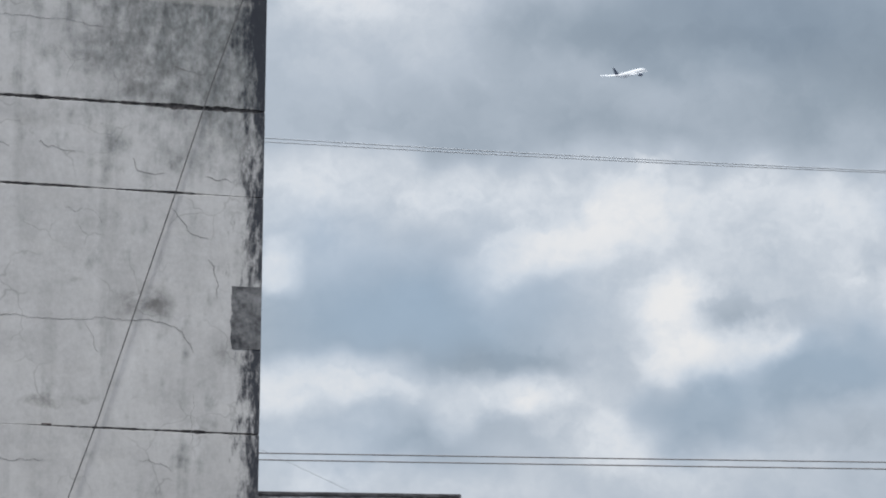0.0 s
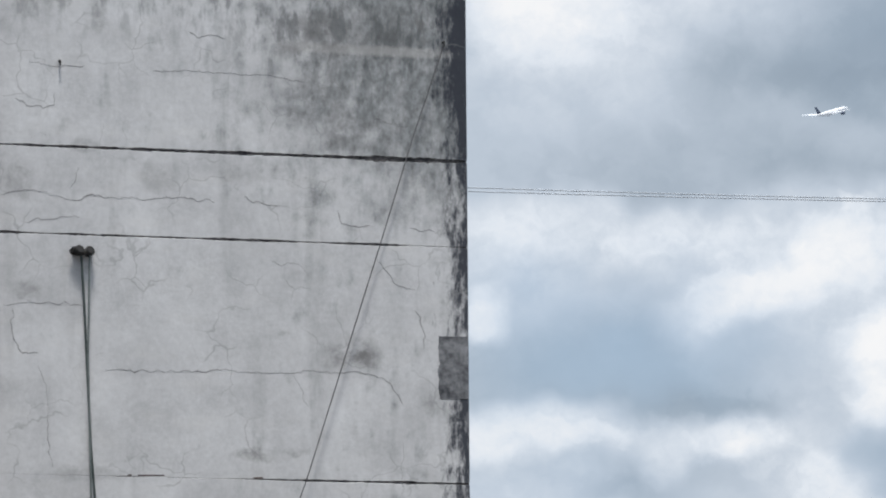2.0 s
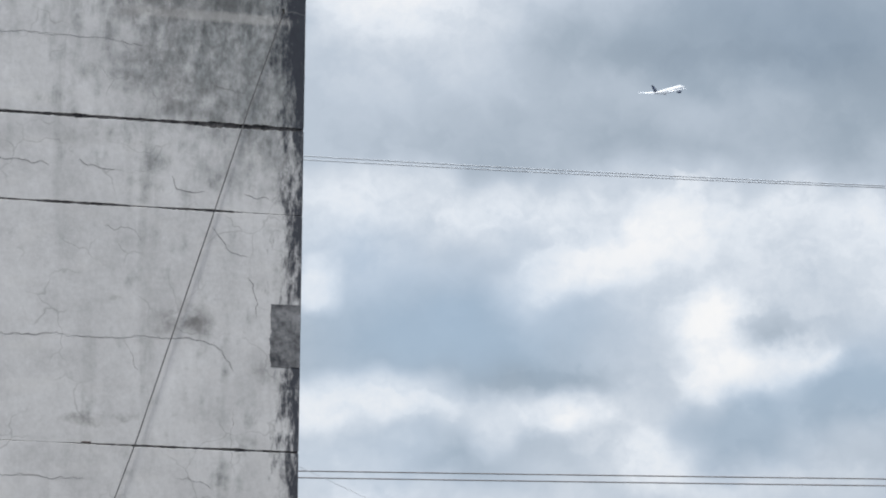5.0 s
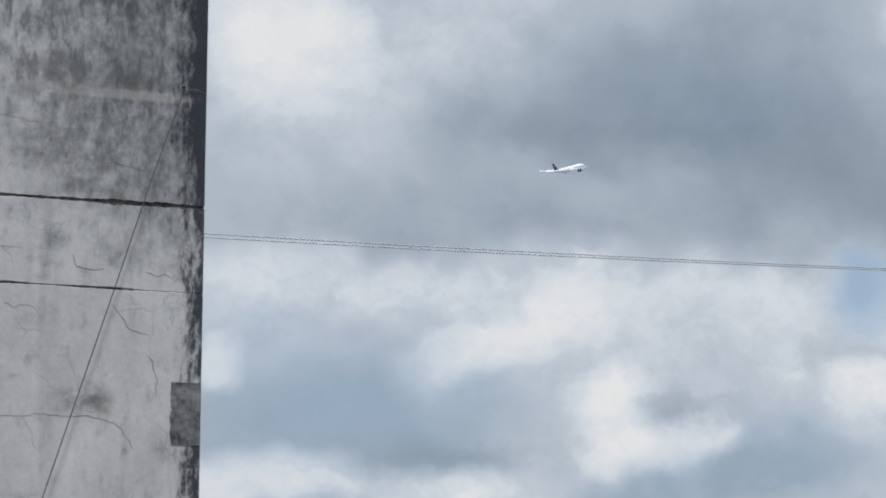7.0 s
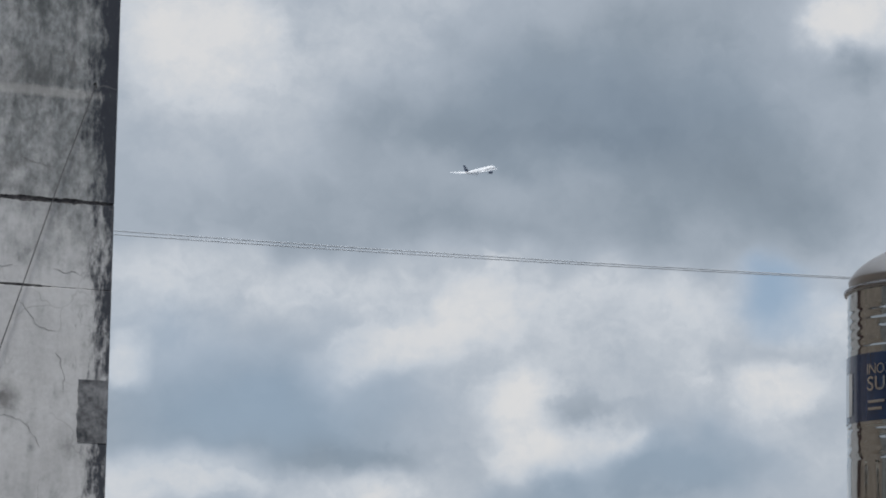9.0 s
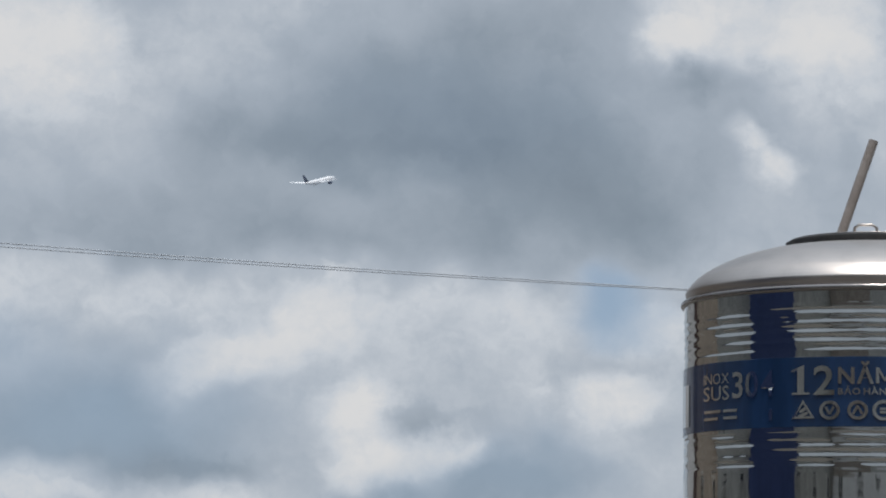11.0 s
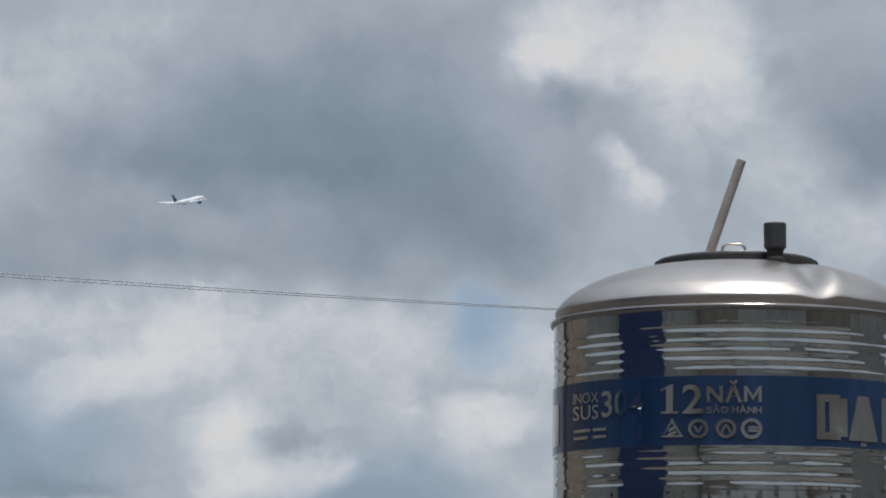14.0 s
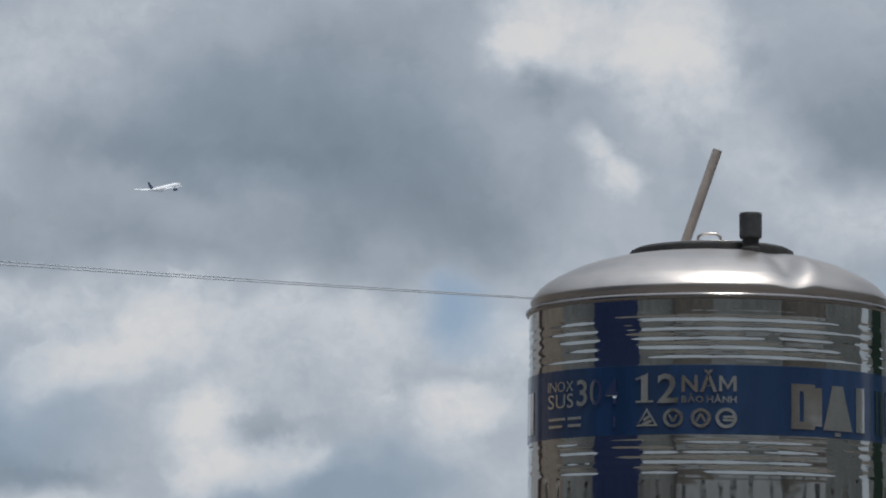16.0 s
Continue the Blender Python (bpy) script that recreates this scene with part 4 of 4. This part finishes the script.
# stand under the tank
stand = thing("tank_stand", TANK, "welded steel angle stand carrying the water tank", "stand")
part("ring", lathe([(0.40, 1.08), (0.48, 1.08), (0.48, 1.12), (0.40, 1.12), (0.40, 1.08)], 48), GALV, stand)
for a in (45, 135, 225, 315):
    part("leg", box(-0.025, 0.025, -0.025, 0.025, 0.0, 1.08, 0.004), GALV, stand, m=pose(0.44 * math.cos(radians(a)), 0.44 * math.sin(radians(a)), 0, rz=a))

# vent fitting and pipe on the dome
vent = thing("vent_fitting", TANK @ pose(0.111, -0.238, RIM + 0.141), "dark grey plastic vent fitting on the tank's dome", "pipe fitting")
part("neck", lathe([(0.026, -0.006), (0.026, 0.012), (0.021, 0.018), (0.022, 0.03), (0.025, 0.046), (0.0, 0.046)], 32), RUBBER, vent, "black threaded neck", smooth=False)
part("cap", lathe([(0.0, 0.040), (0.028, 0.040), (0.0300, 0.044), (0.0305, 0.105), (0.0292, 0.109), (0.0, 0.109)], 36), GREY_PVC, vent, "dark grey socket")
pipe = thing("plastic_pipe", TANK @ pose(-0.067, 0.16, RIM + 0.19), "beige-grey plastic pipe leaning out of the tank's lid", "pipe")
p0, p1 = Vector((-0.026, 0, -0.04)), Vector((0.090, 0.0, 0.299))
bm = tube([p0, p0.lerp(p1, 0.5), p1], 0.0136, 20)
part("tube", bm, PVC, pipe, smooth=False)

# ---- the aeroplane ----
plane = thing("aeroplane", Matrix.Translation(aim(0.7, 8.58, 3150)) @ pose(0, 0, 0, 0, 0, 56) @ pose(0, 0, 0, 0, -15.5, 0), "white twin-engine airliner with dark tail climbing away", "aeroplane")
sections = [(0.0, -31.0, 1.6), (0.6, -29.5, 1.5), (1.4, -24.0, 0.9), (2.3, -17.0, 0.35), (2.8, -9.0, 0.0), (2.82, 18.0, 0.0), (2.6, 23.5, -0.1), (2.0, 27.5, -0.3), (1.1, 30.0, -0.5), (0.0, 31.0, -0.6)]
bm = bmesh.new()
rings = []
for r, x, dz in sections:
    rings.append([bm.verts.new((x, max(r, 0.02) * math.cos(2 * math.pi * k / 24), dz + max(r, 0.02) * math.sin(2 * math.pi * k / 24))) for k in range(24)])
for a, b in zip(rings, rings[1:]):
    for k in range(24):
        bm.faces.new((a[k], a[(k + 1) % 24], b[(k + 1) % 24], b[k]))
part("fuselage", bm, HAZED_WHITE, plane, smooth=True)


def blade(root, tip, thick):
    """A tapered wing from (leading x, trailing x, y, z) at the root to the same at the tip."""
    bm = bmesh.new()
    rows = []
    for (lead, trail, y, z), t in ((root, thick), (tip, thick * 0.35)):
        chord = lead - trail
        rows.append([bm.verts.new((lead - chord * f, y + (h * t if abs(tip[2] - root[2]) < 0.6 else 0), z + (0 if abs(tip[2] - root[2]) < 0.6 else h * t))) for f, h in ((0, 0), (0.12, 0.5), (0.4, 0.6), (0.75, 0.3), (1, 0), (0.75, -0.25), (0.4, -0.4), (0.12, -0.4))])
    a, b = rows
    for k in range(8):
        bm.faces.new((a[k], a[(k + 1) % 8], b[(k + 1) % 8], b[k]))
    bm.faces.new(a[::-1])
    bm.faces.new(b)
    return bm


for side in (1, -1):
    part("wing", blade((7.5, -4.5, side * 2.2, -1.3), (-10.5, -13.0, side * 30.0, 1.8), 1.2), HAZED_WHITE, plane)
    part("tailplane", blade((-23.0, -28.5, side * 1.0, 1.5), (-29.5, -31.5, side * 9.8, 2.4), 0.6), HAZED_WHITE, plane)
    part("engine", lathe([(0.9, -3.0), (1.35, -1.5), (1.65, 0.5), (1.7, 2.0), (1.5, 2.6), (1.3, 2.3), (0.0, 1.6)], 24), NAVY_PAINT, plane, "dark engine nacelle", smooth=True, m=pose(5.5, side * 9.5, -3.0, 0, 90, 0))
part("fin", blade((-20.5, -28.5, 0.0, 2.0), (-28.2, -31.5, 0.01, 10.2), 0.7), NAVY_PAINT, plane, "dark tail fin")

# ---- the yard behind the camera, seen only mirrored in the tank ----
SHED_BLUE = mottled("blue_sheet_metal", (0.015, 0.03, 0.11), (0.03, 0.055, 0.16), 2.0, 0.5)
GREY_WALL = mottled("dirty_grey_wall", (0.26, 0.26, 0.245), (0.50, 0.495, 0.47), 1.6, 0.9)
PALE_GREY = mottled("light_grey_wall", (0.32, 0.32, 0.305), (0.55, 0.545, 0.52), 1.8, 0.9)
PALE_WALL = mottled("pale_house_wall", (0.62, 0.615, 0.60), (0.80, 0.79, 0.77), 0.8, 0.9)
BROWN_WALL = mottled("brown_house_wall", (0.20, 0.175, 0.15), (0.40, 0.345, 0.30), 1.6, 0.9)
GREEN_SHEET = mottled("green_sheet_metal", (0.02, 0.045, 0.03), (0.035, 0.07, 0.045), 2.0, 0.6)
DARK_GLASS, _n = material("dark_window_glass", 0.08)
_n.shader.inputs["Base Color"].default_value = (0.02, 0.024, 0.028, 1)


def yard_house(at, width, depth, tall, mat, label, turn=0.0, windows=0, roof=None, ground=0.0):
    """A plain house with openings towards its own -y side."""
    ob = thing("yard_house", pose(*at, 0, rz=turn), label, "house")
    part("wall", box(-width / 2, width / 2, 0, depth, 0, tall), mat, ob)
    if ground:
        part("ground_floor_wall", box(-width / 2 + 0.02, width / 2 - 0.02, -0.03, 0.1, 0, ground, 0.01), PALE_WALL, ob)
    part("roof", box(-width / 2 - 0.2, width / 2 + 0.2, -0.25, depth + 0.2, tall, tall + 0.14, 0.02), roof or MOULD, ob)
    for k in range(windows):
        x = -width / 2 + (k + 0.5) * width / windows
        win = part("window", box(x - 0.55, x + 0.55, -0.05, 0.02, 2.68, 2.98, 0.01), PALE_WALL, ob)
        part("pane", box(x - 0.47, x + 0.47, -0.062, -0.052, 2.73, 2.93), DARK_GLASS, win)
    return ob


yard_house((8.2, -9.0), 8.8, 6.0, 6.8, GREY_WALL, "dirty grey two-storey house with small windows", 180, 2, ground=3.2)
yard_house((1.35, -8.6), 5.0, 6.0, 6.2, PALE_GREY, "light grey house with a pair of windows", 180, 2, ground=3.2)
yard_house((-4.9, -8.62), 7.5, 6.0, 6.6, BROWN_WALL, "brown house with a flat roof and windows", 180, 2, ground=3.0)
yard_house((-9.2, -4.0), 11.0, 4.0, 5.8, GREY_WALL, "low dirty grey house with dark windows", 90, 3)
yard_house((-8.0, 4.3), 6.0, 3.0, 7.5, SHED_BLUE, "tall shed clad in dark blue sheet metal", 90)
yard_house((-12.5, 10.8), 8.0, 5.0, 5.2, PALE_GREY, "pale low house with two windows", 90, 2)
yard_house((-11.8, 17.9), 9.6, 5.0, 6.8, BROWN_WALL, "brown-grey house beside the maroon pillar", 20, 2)
yard_house((14.5, -5.0), 13.6, 5.0, 6.4, BROWN_WALL, "long brown house across the yard with windows", -90, 4, ground=3.1)
yard_house((14.5, 5.7), 7.6, 5.0, 6.0, GREY_WALL, "grey house across the yard with windows", -90, 3)
yard_house((10.6, 12.6), 2.4, 2.0, 6.0, GREEN_SHEET, "narrow shed clad in green sheet metal", -70)
yard_house((15.5, 16.5), 9.0, 4.0, 5.4, PALE_GREY, "pale house behind the green shed", -60, 2)
